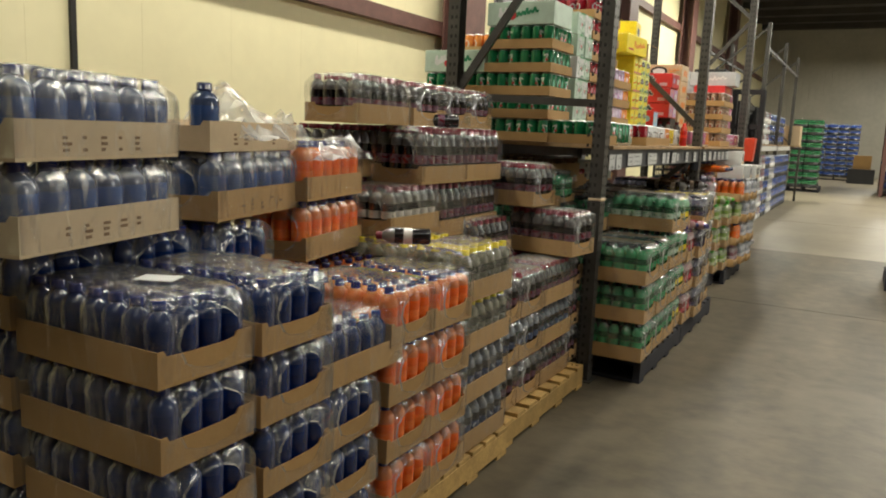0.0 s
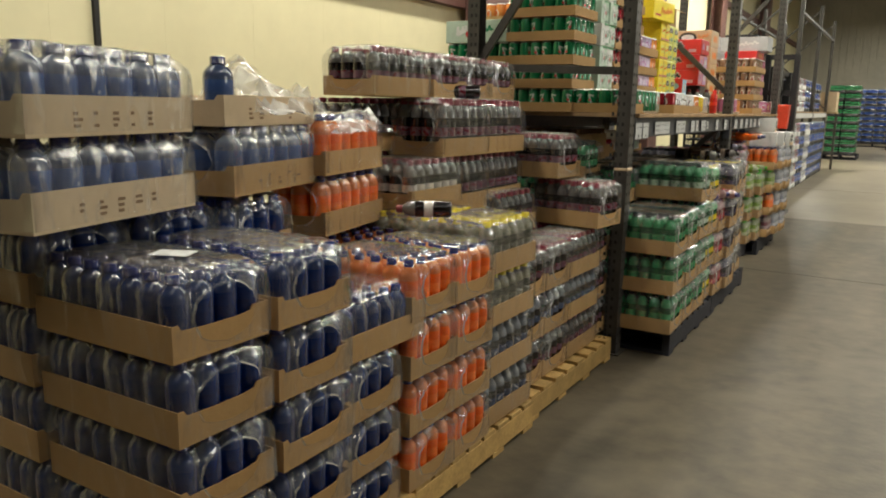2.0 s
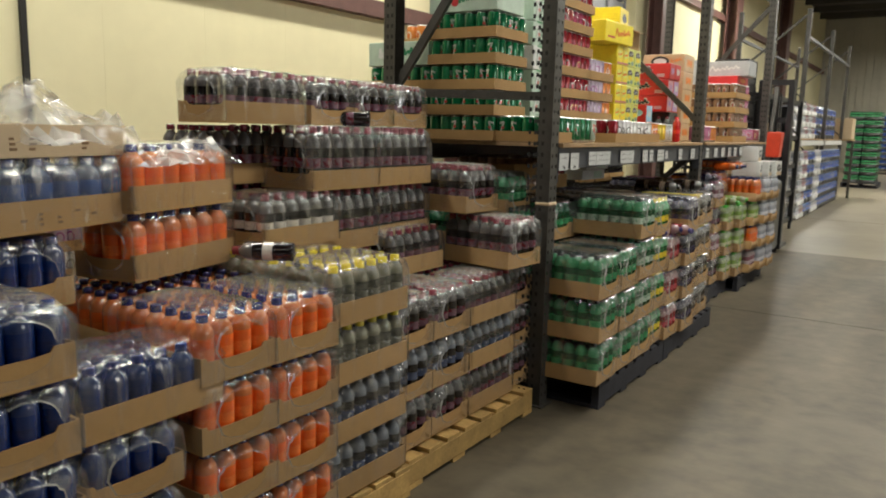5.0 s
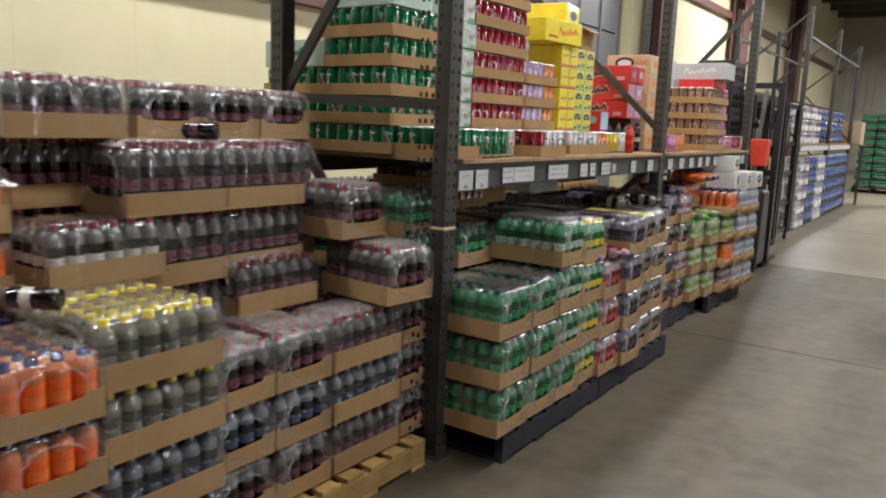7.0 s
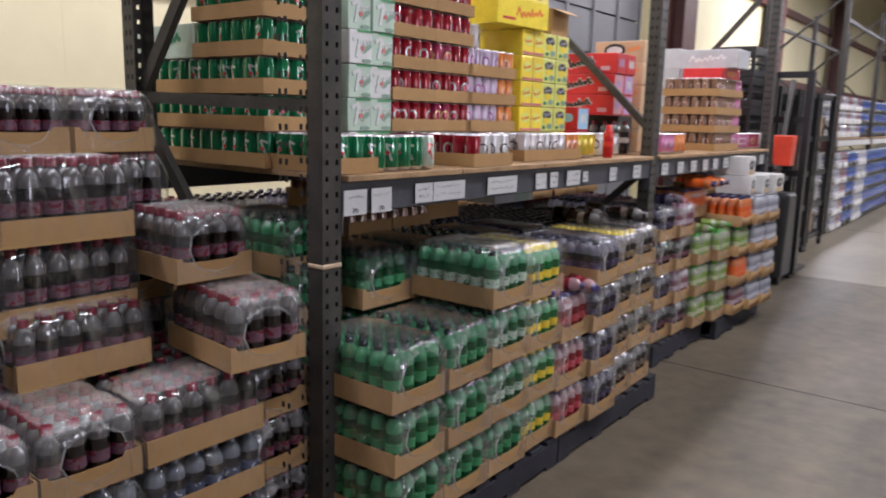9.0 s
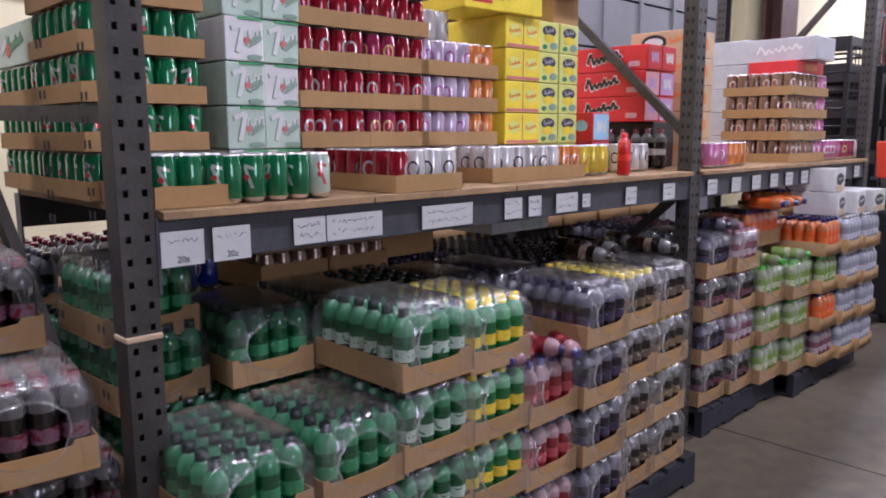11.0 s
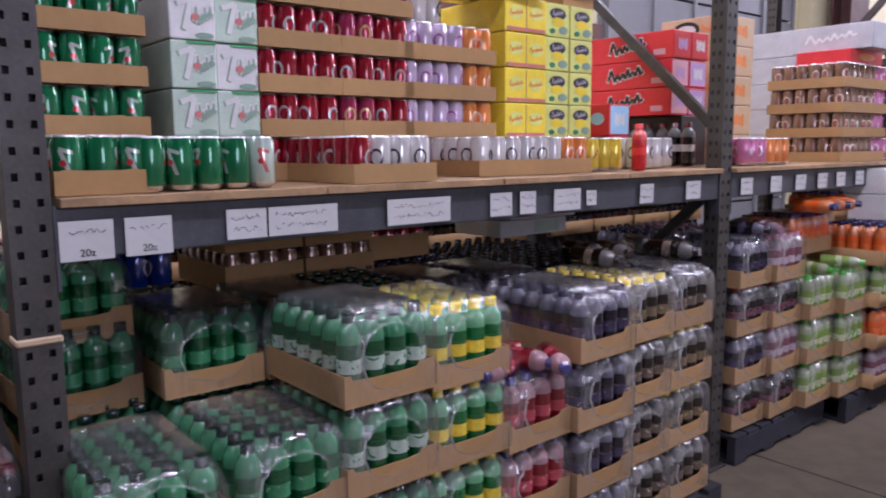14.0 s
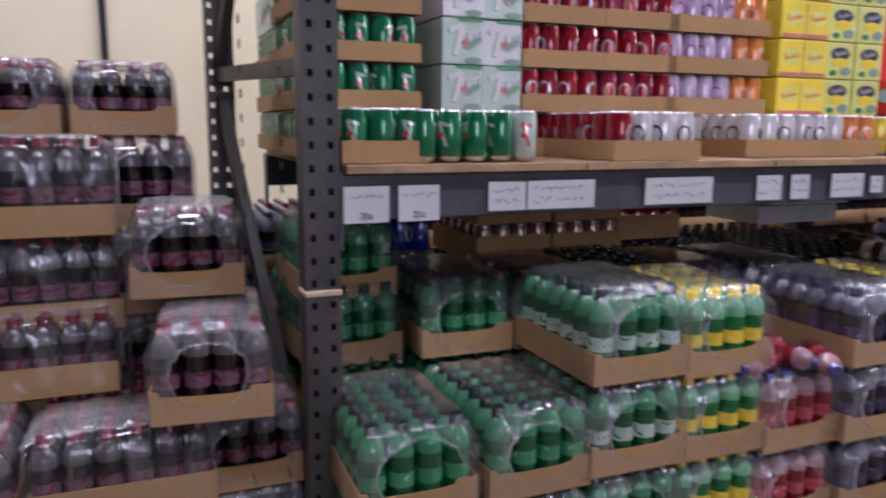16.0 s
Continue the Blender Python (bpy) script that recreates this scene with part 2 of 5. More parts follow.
add_box(bm, 0.98, -8.9, 0.0005, 0.988, 39.9, 0.0015)
structure("floor_joint", bm, M["hole"], "dark saw-cut joints in the concrete floor")
bm = bmesh.new()
y = BACK_Y
DOOR0, DOOR1 = 11.0, 15.2
while y < END_Y:
    y1 = min(y + 0.91, END_Y)
    add_box(bm, WALL_X - 0.2, y, 0, WALL_X, y1 - 0.0012, ROOF_Z) if not (y1 > DOOR0 and y < DOOR1) else add_box(bm, WALL_X - 0.2, y, 4.4, WALL_X, y1 - 0.0012, ROOF_Z)
    y = y1
add_box(bm, WALL_X - 0.24, BACK_Y, 0, WALL_X - 0.2, END_Y, ROOF_Z)
structure("wall_west", bm, M["wall"], "cream painted metal wall panels with thin joints")
bm = bmesh.new()
for i in range(7):
    for j in range(5):
        z = i * 0.62
        a = DOOR0 + 0.05 + j * (DOOR1 - DOOR0 - 0.1) / 5
        b = a + (DOOR1 - DOOR0 - 0.1) / 5
        add_box(bm, WALL_X - 0.16, a + 0.015, z + 0.012, WALL_X - 0.08, b - 0.015, z + 0.6)
add_box(bm, WALL_X - 0.195, DOOR0, 0, WALL_X - 0.16, DOOR1, 4.4)
for j in range(6):
    yy = DOOR0 + 0.05 + j * (DOOR1 - DOOR0 - 0.1) / 5
    add_box(bm, WALL_X - 0.08, yy - 0.03, 0.02, WALL_X - 0.05, yy + 0.03, 4.36)
structure("door_1", bm, M["grey_door"], "closed grey sectional overhead door with panels")
bm = bmesh.new()
for z in (2.47, 4.2):
    add_box(bm, WALL_X + 0.003, BACK_Y, z, WALL_X + 0.12, DOOR0 - 0.3, z + 0.16)
    add_box(bm, WALL_X + 0.003, DOOR1 + 0.3, z, WALL_X + 0.12, END_Y, z + 0.16)
structure("trim", bm, M["girt"], "red-brown steel girts along the wall")
for cy in (-1.5, 9.25, 16.2, 22.0, 29.0):
    bm = bmesh.new()
    for x0, x1, w in ((0.125, 0.15, 0.2), (0.15, 0.38, 0.025), (0.38, 0.41, 0.2)):
        add_box(bm, WALL_X + x0, cy - w * 1.5, 0, WALL_X + x1, cy + w * 1.5, ROOF_Z - 0.02)
    bevel(bm, 0.003)
    tagged(new("steel_column", to_mesh("steel_column", bm, M["girt"])), "red-brown painted steel wall column", "column", "wall columns", "structure")
bm = bmesh.new()
add_box(bm, WALL_X + 0.001, 4.05, 0, WALL_X + 0.03, 4.09, ROOF_Z)
structure("panel_seam", bm, M["hole"], "dark vertical seam between wall panels")
bm = bmesh.new()
for i in range(int((RIGHT_X - WALL_X) / 0.3)):
    x = WALL_X + i * 0.3
    add_box(bm, x, END_Y, 0, x + 0.26, END_Y + 0.2, ROOF_Z)
add_box(bm, WALL_X, END_Y + 0.03, 0, RIGHT_X, END_Y + 0.24, ROOF_Z)
structure("wall_north", bm, M["endwall"], "dull grey-beige ribbed metal end wall")
bm = bmesh.new()
for y0, y1, z0, z1 in ((BACK_Y, WIN_Y[0], 0, ROOF_Z), (WIN_Y[1], END_Y, 0, ROOF_Z), (WIN_Y[0], WIN_Y[1], 0, WIN_Z[0]), (WIN_Y[0], WIN_Y[1], WIN_Z[1], ROOF_Z)):
    add_box(bm, RIGHT_X, y0, z0, RIGHT_X + 0.2, y1, z1)
structure("wall_east", bm, M["endwall"], "dull metal side wall with a wide window opening")
bm = bmesh.new()
add_box(bm, RIGHT_X + 0.9, -2.0, -0.2, RIGHT_X + 1.0, 13.0, 4.0)
sky = bpy.data.materials.new("pale_daylight")
sky.use_nodes = True
sky.node_tree.nodes["Principled BSDF"].inputs["Emission Color"].default_value = (0.85, 0.92, 1, 1)
sky.node_tree.nodes["Principled BSDF"].inputs["Emission Strength"].default_value = 0.4
structure("backdrop", bm, sky, "pale daylight outside the window")
# unseen wall, added dark so that reflections in the film stay dim
bm = bmesh.new()
add_box(bm, WALL_X, BACK_Y - 0.2, 0, RIGHT_X, BACK_Y, ROOF_Z)
structure("wall_south", bm, M["darkwall"], "unseen rear wall darkened to dim reflections")
bm = bmesh.new()
add_box(bm, WALL_X - 0.2, BACK_Y - 0.2, ROOF_Z, RIGHT_X + 0.2, END_Y + 0.2, ROOF_Z + 0.15)
for i in range(24):
    yy = BACK_Y + 1 + i * 2.0
    add_box(bm, WALL_X, yy, ROOF_Z - 0.22, RIGHT_X, yy + 0.08, ROOF_Z)
structure("ceiling", bm, M["roof"], "dark roof deck with steel purlins")
glow = bpy.data.materials.new("lamp_tube")
glow.use_nodes = True
glow.node_tree.nodes["Principled BSDF"].inputs["Emission Color"].default_value = (1, 0.93, 0.8, 1)
glow.node_tree.nodes["Principled BSDF"].inputs["Emission Strength"].default_value = 3.0
for lx, ly, lw, lz in LAMPS:
    t = thing("ceiling_lamp", "long white tube lamp hung under the roof", "lamp", "ceiling lamps", pose(lx, ly, lz + 0.05))
    bm = bmesh.new()
    add_box(bm, -0.18, -1.22, 0.0, 0.18, 1.22, 0.05)
    bevel(bm, 0.01)
    part("housing", bm, M["lampwhite"], t)
    for sx in (-0.08, 0.08):
        bm = bmesh.new()
        add_beam(bm, (sx, -1.18, -0.02), (sx, 1.18, -0.02), 0.025, 0.025)
        part("tube", bm, glow, t, "glowing tube")
    for sy in (-1.0, 1.0):
        bm = bmesh.new()
        add_beam(bm, (0, sy, 0.05), (0, sy, ROOF_Z - lz - 0.05), 0.012, 0.012)
        part("hanger", bm, M["steel"], t)

# ---- drinks: bottles, trays and films ----
rng = random.Random(7)


def liquids(kind, body, label, cap, upper=None, trans=0.0, patch=None):
    return dict(body=plastic(kind + "_liquid", body, 0.08, trans, rnd=0.1), label=plastic(kind + "_label", label, 0.25, var=0.25, rnd=0.1, patch=patch),
                cap=plastic(kind + "_cap", cap, 0.25, rnd=0.1), upper=plastic(kind + "_neck", upper or body, 0.05, max(trans, 0.3)))


PALE = (0.62, 0.62, 0.6)
# neck colours of dark and green drinks are paled to imitate shine
KINDS = dict(
    blue=liquids("blue_drink", (0.007, 0.028, 0.15), (0.007, 0.02, 0.10), (0.012, 0.02, 0.12), (0.035, 0.06, 0.18), 0.2, ((0.30, 0.33, 0.42), 34, 0.70)),
    # body and label blue lightened to imitate glare on the film
    blue_big=liquids("large_blue_drink", (0.05, 0.11, 0.33), (0.04, 0.085, 0.24), (0.012, 0.018, 0.10), (0.07, 0.10, 0.20), 0.25, ((0.30, 0.36, 0.46), 30, 0.66)),
    orange=liquids("orange_soda", (0.80, 0.13, 0.010), (0.92, 0.18, 0.022), (0.02, 0.02, 0.10), (0.78, 0.23, 0.06), 0.0, ((0.10, 0.08, 0.30), 26, 0.70)),
    citrus=liquids("clear_soda", (0.10, 0.10, 0.07), (0.15, 0.15, 0.12), (0.72, 0.58, 0.02), (0.30, 0.29, 0.20), 0.4, ((0.34, 0.36, 0.36), 40, 0.6)),
    cola=liquids("diet_cola", (0.012, 0.010, 0.012), (0.06, 0.08, 0.15), (0.10, 0.11, 0.14), (0.19, 0.21, 0.25), 0.3, ((0.40, 0.44, 0.52), 36, 0.6)),
    pepper=liquids("dark_cola", (0.010, 0.005, 0.005), (0.14, 0.065, 0.095), (0.15, 0.013, 0.026), (0.14, 0.13, 0.128), 0.35, ((0.13, 0.008, 0.02), 34, 0.54)),
    white_label=liquids("white_label_cola", (0.010, 0.006, 0.006), (0.58, 0.55, 0.50), (0.15, 0.02, 0.03), (0.18, 0.17, 0.16), 0.3, ((0.25, 0.2, 0.18), 40, 0.66)),
    green=liquids("lemon_lime", (0.008, 0.125, 0.036), (0.05, 0.25, 0.10), (0.008, 0.02, 0.015), (0.07, 0.30, 0.13), 0.35, ((0.34, 0.50, 0.36), 32, 0.64)),
    pale_green=liquids("pale_label_lemon_lime", (0.008, 0.115, 0.032), (0.44, 0.54, 0.44), (0.01, 0.03, 0.02), (0.08, 0.31, 0.14), 0.35, ((0.03, 0.20, 0.09), 36, 0.60)),
    ginger=liquids("yellow_label_ginger", (0.010, 0.17, 0.03), (0.80, 0.60, 0.02), (0.74, 0.60, 0.03), (0.19, 0.48, 0.24), 0.3, ((0.55, 0.12, 0.02), 36, 0.68)),
    red=liquids("strawberry_soda", (0.24, 0.012, 0.018), (0.46, 0.06, 0.08), (0.05, 0.04, 0.16), (0.46, 0.26, 0.28), 0.2, ((0.55, 0.36, 0.38), 34, 0.62)),
    grape=liquids("grape_soda", (0.012, 0.007, 0.020), (0.045, 0.035, 0.08), (0.015, 0.012, 0.04), (0.15, 0.14, 0.19), 0.3, ((0.30, 0.28, 0.36), 36, 0.66)),
    root=liquids("root_beer", (0.012, 0.006, 0.004), (0.15, 0.11, 0.08), (0.02, 0.012, 0.012), (0.17, 0.16, 0.15), 0.3, ((0.45, 0.40, 0.34), 34, 0.62)),
    root_yellow=liquids("cream_soda", (0.018, 0.010, 0.006), (0.18, 0.13, 0.07), (0.66, 0.52, 0.04), (0.17, 0.16, 0.13), 0.3, ((0.45, 0.36, 0.12), 34, 0.64)),
    lime=liquids("lime_juice", (0.26, 0.40, 0.07), (0.55, 0.58, 0.34), (0.08, 0.40, 0.03), (0.40, 0.48, 0.26), 0.2, ((0.10, 0.42, 0.04), 30, 0.56)),
    water=liquids("bottled_water", (0.42, 0.44, 0.52), (0.60, 0.60, 0.68), (0.62, 0.62, 0.66), (0.50, 0.52, 0.58), 0.3, ((0.08, 0.10, 0.25), 30, 0.64)),
    pink=liquids("pink_tea", (0.24, 0.09, 0.12), (0.48, 0.38, 0.42), (0.4, 0.2, 0.26), (0.36, 0.28, 0.30), 0.2, ((0.15, 0.05, 0.10), 30, 0.6)),
    scarlet=liquids("scarlet_drink", (0.75, 0.02, 0.015), (0.85, 0.04, 0.02), (0.6, 0.02, 0.02), (0.8, 0.06, 0.04), 0.3),
    azure=liquids("bright_blue_drink", (0.02, 0.06, 0.34), (0.05, 0.13, 0.55), (0.4, 0.45, 0.55), (0.08, 0.15, 0.45), 0.2, ((0.5, 0.55, 0.65), 30, 0.6)),
)
WORDS = dict(blue="dark blue sports drink", blue_big="large blue sports drink", orange="orange soda", citrus="yellow-capped clear citrus soda", cola="diet cola", pepper="maroon-capped dark cola",
             white_label="white-labelled dark cola", green="green lemon-lime soda", pale_green="pale-labelled green soda", ginger="yellow-labelled green soda", red="red strawberry soda", grape="dark purple grape soda",
             root="brown root beer", root_yellow="yellow-capped brown cream soda", lime="pale green lime juice", water="white-labelled bottled water", pink="pink tea", azure="bright blue drink", scarlet="scarlet drink")
SP = 0.0625


def bottle_profile(s, h):
    r = 0.0308 * s
    rings = [(0.55, 0.0), (0.9, 0.012), (1.0, 0.035), (0.97, 0.10), (1.0, 0.13), (0.985, 0.32), (0.99, 0.34), (0.985, 0.495), (1.0, 0.515), (1.0, 0.66), (0.97, 0.745), (0.83, 0.81), (0.58, 0.855), (0.44, 0.90)]
    return [(r * a, h * b) for a, b in rings]


BANDS = [0, 0, 0, 0, 0, 0, 1, 0, 0, 2, 2, 2, 2, 2]


def cap_profile(s, h):
    r = 0.0158 * s
    return [(r * 1.05, h * 0.885), (r * 1.05, h * 0.90), (r, h * 0.905), (r, h * 0.985), (r * 0.85, h)]


MESHES = {}


def bottle_mesh(kind, s=1.0, h=0.195):
    key = ("bottle", kind, s, h)
    if key not in MESHES:
        k = KINDS[kind]
        bm = bmesh.new()
        lathe(bm, bottle_profile(s, h), 12, BANDS)
        MESHES[key] = to_mesh("bottle", bm, [k["body"], k["label"], k["upper"]])
        bm = bmesh.new()
        lathe(bm, cap_profile(s, h), 10, [0] * 5)
        MESHES[("cap", kind, s, h)] = to_mesh("cap", bm, k["cap"])
    return MESHES[key], MESHES[("cap", kind, s, h)]


def bottles_mesh(kind, nx, ny, s, h, only_edge):
    key = ("bottles", kind, nx, ny, s, h, only_edge)
    if key not in MESHES:
        k = KINDS[kind]
        bm = bmesh.new()
        for i in range(nx):
            for j in range(ny):
                if only_edge and 0 < i < nx - 1 and 0 < j < ny - 1:
                    continue
                cx, cy = (i - (nx - 1) / 2) * SP * s, (j - (ny - 1) / 2) * SP * s
                lathe(bm, bottle_profile(s, h)[1:], 9, BANDS[1:], cx, cy, 0.004)
                lathe(bm, cap_profile(s, h)[2:], 7, [3, 3, 3], cx, cy, 0.004)
        MESHES[key] = to_mesh("bottles", bm, [k["body"], k["label"], k["upper"], k["cap"]])
    return MESHES[key]


def tray_mesh(L, W, H, material, cut=True):
    """An open cardboard tray; its short ends dip in the middle."""
    key = ("tray", round(L, 4), round(W, 4), H, material.name, cut)
    if key in MESHES:
        return MESHES[key]
    bm, t = bmesh.new(), 0.003
    add_box(bm, -L / 2, -W / 2, 0, L / 2, W / 2, t)
    for sy in (-1, 1):
        add_box(bm, -L / 2, sy * W / 2 - (t if sy > 0 else 0), t, L / 2, sy * W / 2 + (0 if sy > 0 else t), H)
    low = H * 0.80 if cut else H
    prof = [(-1, H), (-0.90, H), (-0.84, low * 1.05), (-0.3, low), (0.35, low), (0.60, low * 1.06), (0.66, H), (1, H)]
    half = W / 2 - t
    for sx in (-1, 1):
        xo, xi = sx * L / 2, sx * (L / 2 - t)
        cols = [[bm.verts.new((x, a * half, z)) for x, z in ((xo, t), (xo, top), (xi, top), (xi, t))] for a, top in prof]
        for c, d in zip(cols, cols[1:]):
            for i in range(4):
                q = (c[i], d[i], d[(i + 1) % 4], c[(i + 1) % 4])
                bm.faces.new(q)
        bm.faces.new(cols[0])
        bm.faces.new(cols[-1][::-1])
    bmesh.ops.remove_doubles(bm, verts=bm.verts, dist=0.0001)
    bmesh.ops.recalc_face_normals(bm, faces=bm.faces)
    MESHES[key] = to_mesh("tray", bm, material)
    return MESHES[key]


def film_mesh(L, W, H, seed, hazy=False, glare=False):
    """Film round the case, puckered over the bottle tops, with an oval hole in each short end."""
    key = ("film", round(L, 4), round(W, 4), round(H, 4), seed, hazy, glare)
    if key in MESHES:
        return MESHES[key]
    r = random.Random(seed)
    bm, g = bmesh.new(), 0.004
    nx, sec = 12, []
    prof = [(-0.5, 0.02), (-0.5, 0.45), (-0.495, 0.72), (-0.46, 0.88), (-0.40, 0.985), (-0.2, 1.0), (0, 1.0), (0.2, 1.0), (0.40, 0.985), (0.46, 0.88), (0.495, 0.72), (0.5, 0.45), (0.5, 0.02)]
    for i in range(nx + 1):
        u = i / nx - 0.5
        x = u * (L + 2 * g)
        drop = 0.10 if i in (0, nx) else (0.02 if i in (1, nx - 1) else 0)
        row = []
        for a, b in prof:
            wob = r.uniform(-1, 1) * 0.0035
            zz = g + b * H
            if b > 0.8:
                zz -= drop * H * (b - 0.5) * 2 - r.uniform(-0.002, 0.003)
            row.append(bm.verts.new((x + r.uniform(-0.003, 0.003), a * (W + 2 * g) + wob * (1 if abs(a) > 0.3 else 0), zz)))
        sec.append(row)
    for a, b in zip(sec, sec[1:]):
        for i in range(len(prof) - 1):
            f = bm.faces.new((a[i], a[i + 1], b[i + 1], b[i]))
            f.smooth = True
            f.material_index = 2 if 4 <= i <= 7 else 0
    for end, sx in ((sec[0], -1), (sec[-1], 1)):
        n = len(end)
        hy, hz, cz, cy = r.uniform(0.33, 0.38), r.uniform(0.35, 0.40), r.uniform(0.47, 0.52), r.uniform(-0.03, 0.03)
        low = [bm.verts.new((end[0].co.x + sx * 0.001, (k / 4 - 0.5) * (end[0].co.y - end[-1].co.y), end[0].co.z)) for k in (1, 2, 3)]
        outer = end + low[::1]
        inner, rim = [], []
        for v in outer:
            th = math.atan2((v.co.z - H * cz) / H, v.co.y / W)
            k = 1 + r.uniform(-0.04, 0.04)
            inner.append(bm.verts.new((end[0].co.x + sx * r.uniform(0.0, 0.004), W * (cy + k * hy * math.cos(th)), H * (cz + k * hz * math.sin(th)))))
            rim.append(bm.verts.new((inner[-1].co.x + sx * 0.004, W * (cy + (k * hy - 0.016) * math.cos(th)), H * (cz + (k * hz - 0.02) * math.sin(th)))))
        m = len(outer)
        for i in range(m):
            j = (i + 1) % m
            f = bm.faces.new((outer[i], outer[j], inner[j], inner[i]))
            f.smooth, f.material_index = True, 3
            f = bm.faces.new((inner[i], inner[j], rim[j], rim[i]))
            f.smooth, f.material_index = True, 1
    MESHES[key] = to_mesh("film", bm, [M["film_glare" if glare else "film"], M["rim"], M["film_hazy" if hazy else "film_top"], M["film_end"]])
    return MESHES[key]


REST = {}


def rest_case(kind, m, s, h, nx, ny, covered, tray, area):
    """Cases in back rows and far stacks, gathered for one joined mesh an area."""
    L, W = nx * SP * s + 0.008, ny * SP * s + 0.008
    REST.setdefault(area, []).append((tray_mesh(L, W, 0.076, M[tray]), m))
    REST[area].append((bottles_mesh(kind, nx, ny, s, h, covered), m))


def join_rest():
    for area, items in REST.items():
        verts, faces, mi, mats, base = [], [], [], [], 0
        for me, m in items:
            n = len(me.vertices)
            co = np.empty(n * 3)
            me.vertices.foreach_get("co", co)
            mm = np.array(m)
            verts.append(co.reshape(-1, 3) @ mm[:3, :3].T + mm[:3, 3])
            slots = []
            for q in me.materials:
                if q not in mats:
                    mats.append(q)
                slots.append(mats.index(q))
            for p in me.polygons:
                faces.append([v + base for v in p.vertices])
                mi.append(slots[p.material_index])
            base += n
        me = bpy.data.meshes.new(area)
        me.from_pydata(np.concatenate(verts).tolist(), [], faces)
        me.polygons.foreach_set("material_index", mi)
        me.polygons.foreach_set("use_smooth", [True] * len(faces))
        for q in mats:
            me.materials.append(q)
        tagged(new(area, me), "stacked cardboard trays of soft drink bottles in rows behind", "bottle cases", kind="stuff")


AREA = ["back_row_cases"]


def bottle_case(kind, m, s=1.0, h=0.19, nx=6, ny=4, near=True, covered=True, tray="card", wrap=True, skip=(), print_bars=False):
    """A tray of bottles under film; its long side lies along its own x."""
    if not near:
        rest_case(kind, m, s, h, nx, ny, covered, tray, AREA[0])
        return None
    L, W = nx * SP * s + 0.008, ny * SP * s + 0.008
    t = thing("bottle_case", "cardboard tray of " + WORDS[kind] + (" bottles under film" if wrap else " bottles"), "bottle case", WORDS[kind] + " cases", m)
    child("tray", tray_mesh(L, W, 0.076 * (0.7 + 0.3 * s), M[tray]), t)
    b, c = bottle_mesh(kind, s, h)
    for i in range(nx):
        for j in range(ny):
            if (i, j) in skip or (covered and 0 < i < nx - 1 and 0 < j < ny - 1):
                continue
            ob = child("bottle", b, t, pose((i - (nx - 1) / 2) * SP * s + rng.uniform(-0.0015, 0.0015), (j - (ny - 1) / 2) * SP * s + rng.uniform(-0.0015, 0.0015), 0.004, 0, 0, rng.uniform(0, 360)))
            child("cap", c, ob)
    if wrap:
        f = child("film", film_mesh(L, W, h + 0.004, rng.randrange(9), kind == "pepper", kind == "blue_big"), t)
        f.visible_shadow = False
    if print_bars:
        bm = bmesh.new()
        for k in range(5):
            x0 = -0.10 * s + k * 0.042 * s
            for z in (0.018, 0.031, 0.044):
                if rng.random() < 0.8:
                    add_box(bm, x0, -W / 2 - 0.0012, z, x0 + rng.uniform(0.01, 0.026), -W / 2 - 0.0002, z + 0.007)
        tagged(part("print", bm, M["ink"], t, "faded dark printing"), kind="stuff")
    return t


def stack(kind, x, y, z0, n, pitch, side="short", top_open=True, s=1.0, near=True, turn=0.0, nx=6, ny=4, h=None, kinds=None, **k):
    """n cases on one another. x is the front towards the aisle, y the middle; side says which side faces the aisle."""
    L, W = nx * SP * s + 0.008, ny * SP * s + 0.008
    for i in range(n):
        a = (0 if side == "short" else 90) + turn + rng.uniform(-1.2, 1.2)
        back = (L if side == "short" else W) / 2
        cx = x - back + rng.uniform(-0.006, 0.004)
        bottle_case(kinds[i] if kinds else kind, pose(cx, y + rng.uniform(-0.004, 0.004), z0 + i * pitch, 0, 0, a), s, h or pitch - 0.006, nx, ny, near, covered=not (top_open and i == n - 1), **k)


# ---- pallets ----
def pallet(x0, y0, lx, ly, material, label, ztop=0.12):
    t = thing("pallet", label, "pallet", "pallets", pose(x0, y0, 0))
    w = 0.09
    n = 8
    for i in range(n):
        bm = bmesh.new()
        y = i * (ly - w) / (n - 1)
        add_box(bm, 0, y, ztop - 0.018, lx, y + w, ztop)
        bevel(bm, 0.002)
        part("deck_board", bm, material, t)
    for i in range(3):
        bm = bmesh.new()
        x = i * (lx - 0.04) / 2
        add_box(bm, x, 0, 0.018, x + 0.04, ly, ztop - 0.018)
        bevel(bm, 0.002)
        part("stringer", bm, material, t)
    for i in range(4):
        bm = bmesh.new()
        y = i * (ly - w) / 3
        add_box(bm, 0, y, 0.0, lx, y + w, 0.018)
        part("bottom_board", bm, material, t)
    return t


for x0, y0, lx, ly in ((-1.93, 1.45, 1.02, 1.10), (-1.95, 2.58, 1.02, 0.88), (-1.98, 3.48, 1.03, 1.0)):
    pallet(x0, y0, lx, ly, M["wood"], "yellow-brown wooden pallet under stacked drinks")
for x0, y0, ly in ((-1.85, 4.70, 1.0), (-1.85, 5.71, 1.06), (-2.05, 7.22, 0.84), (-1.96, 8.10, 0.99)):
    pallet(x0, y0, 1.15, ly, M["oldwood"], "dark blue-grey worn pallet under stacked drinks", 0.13)

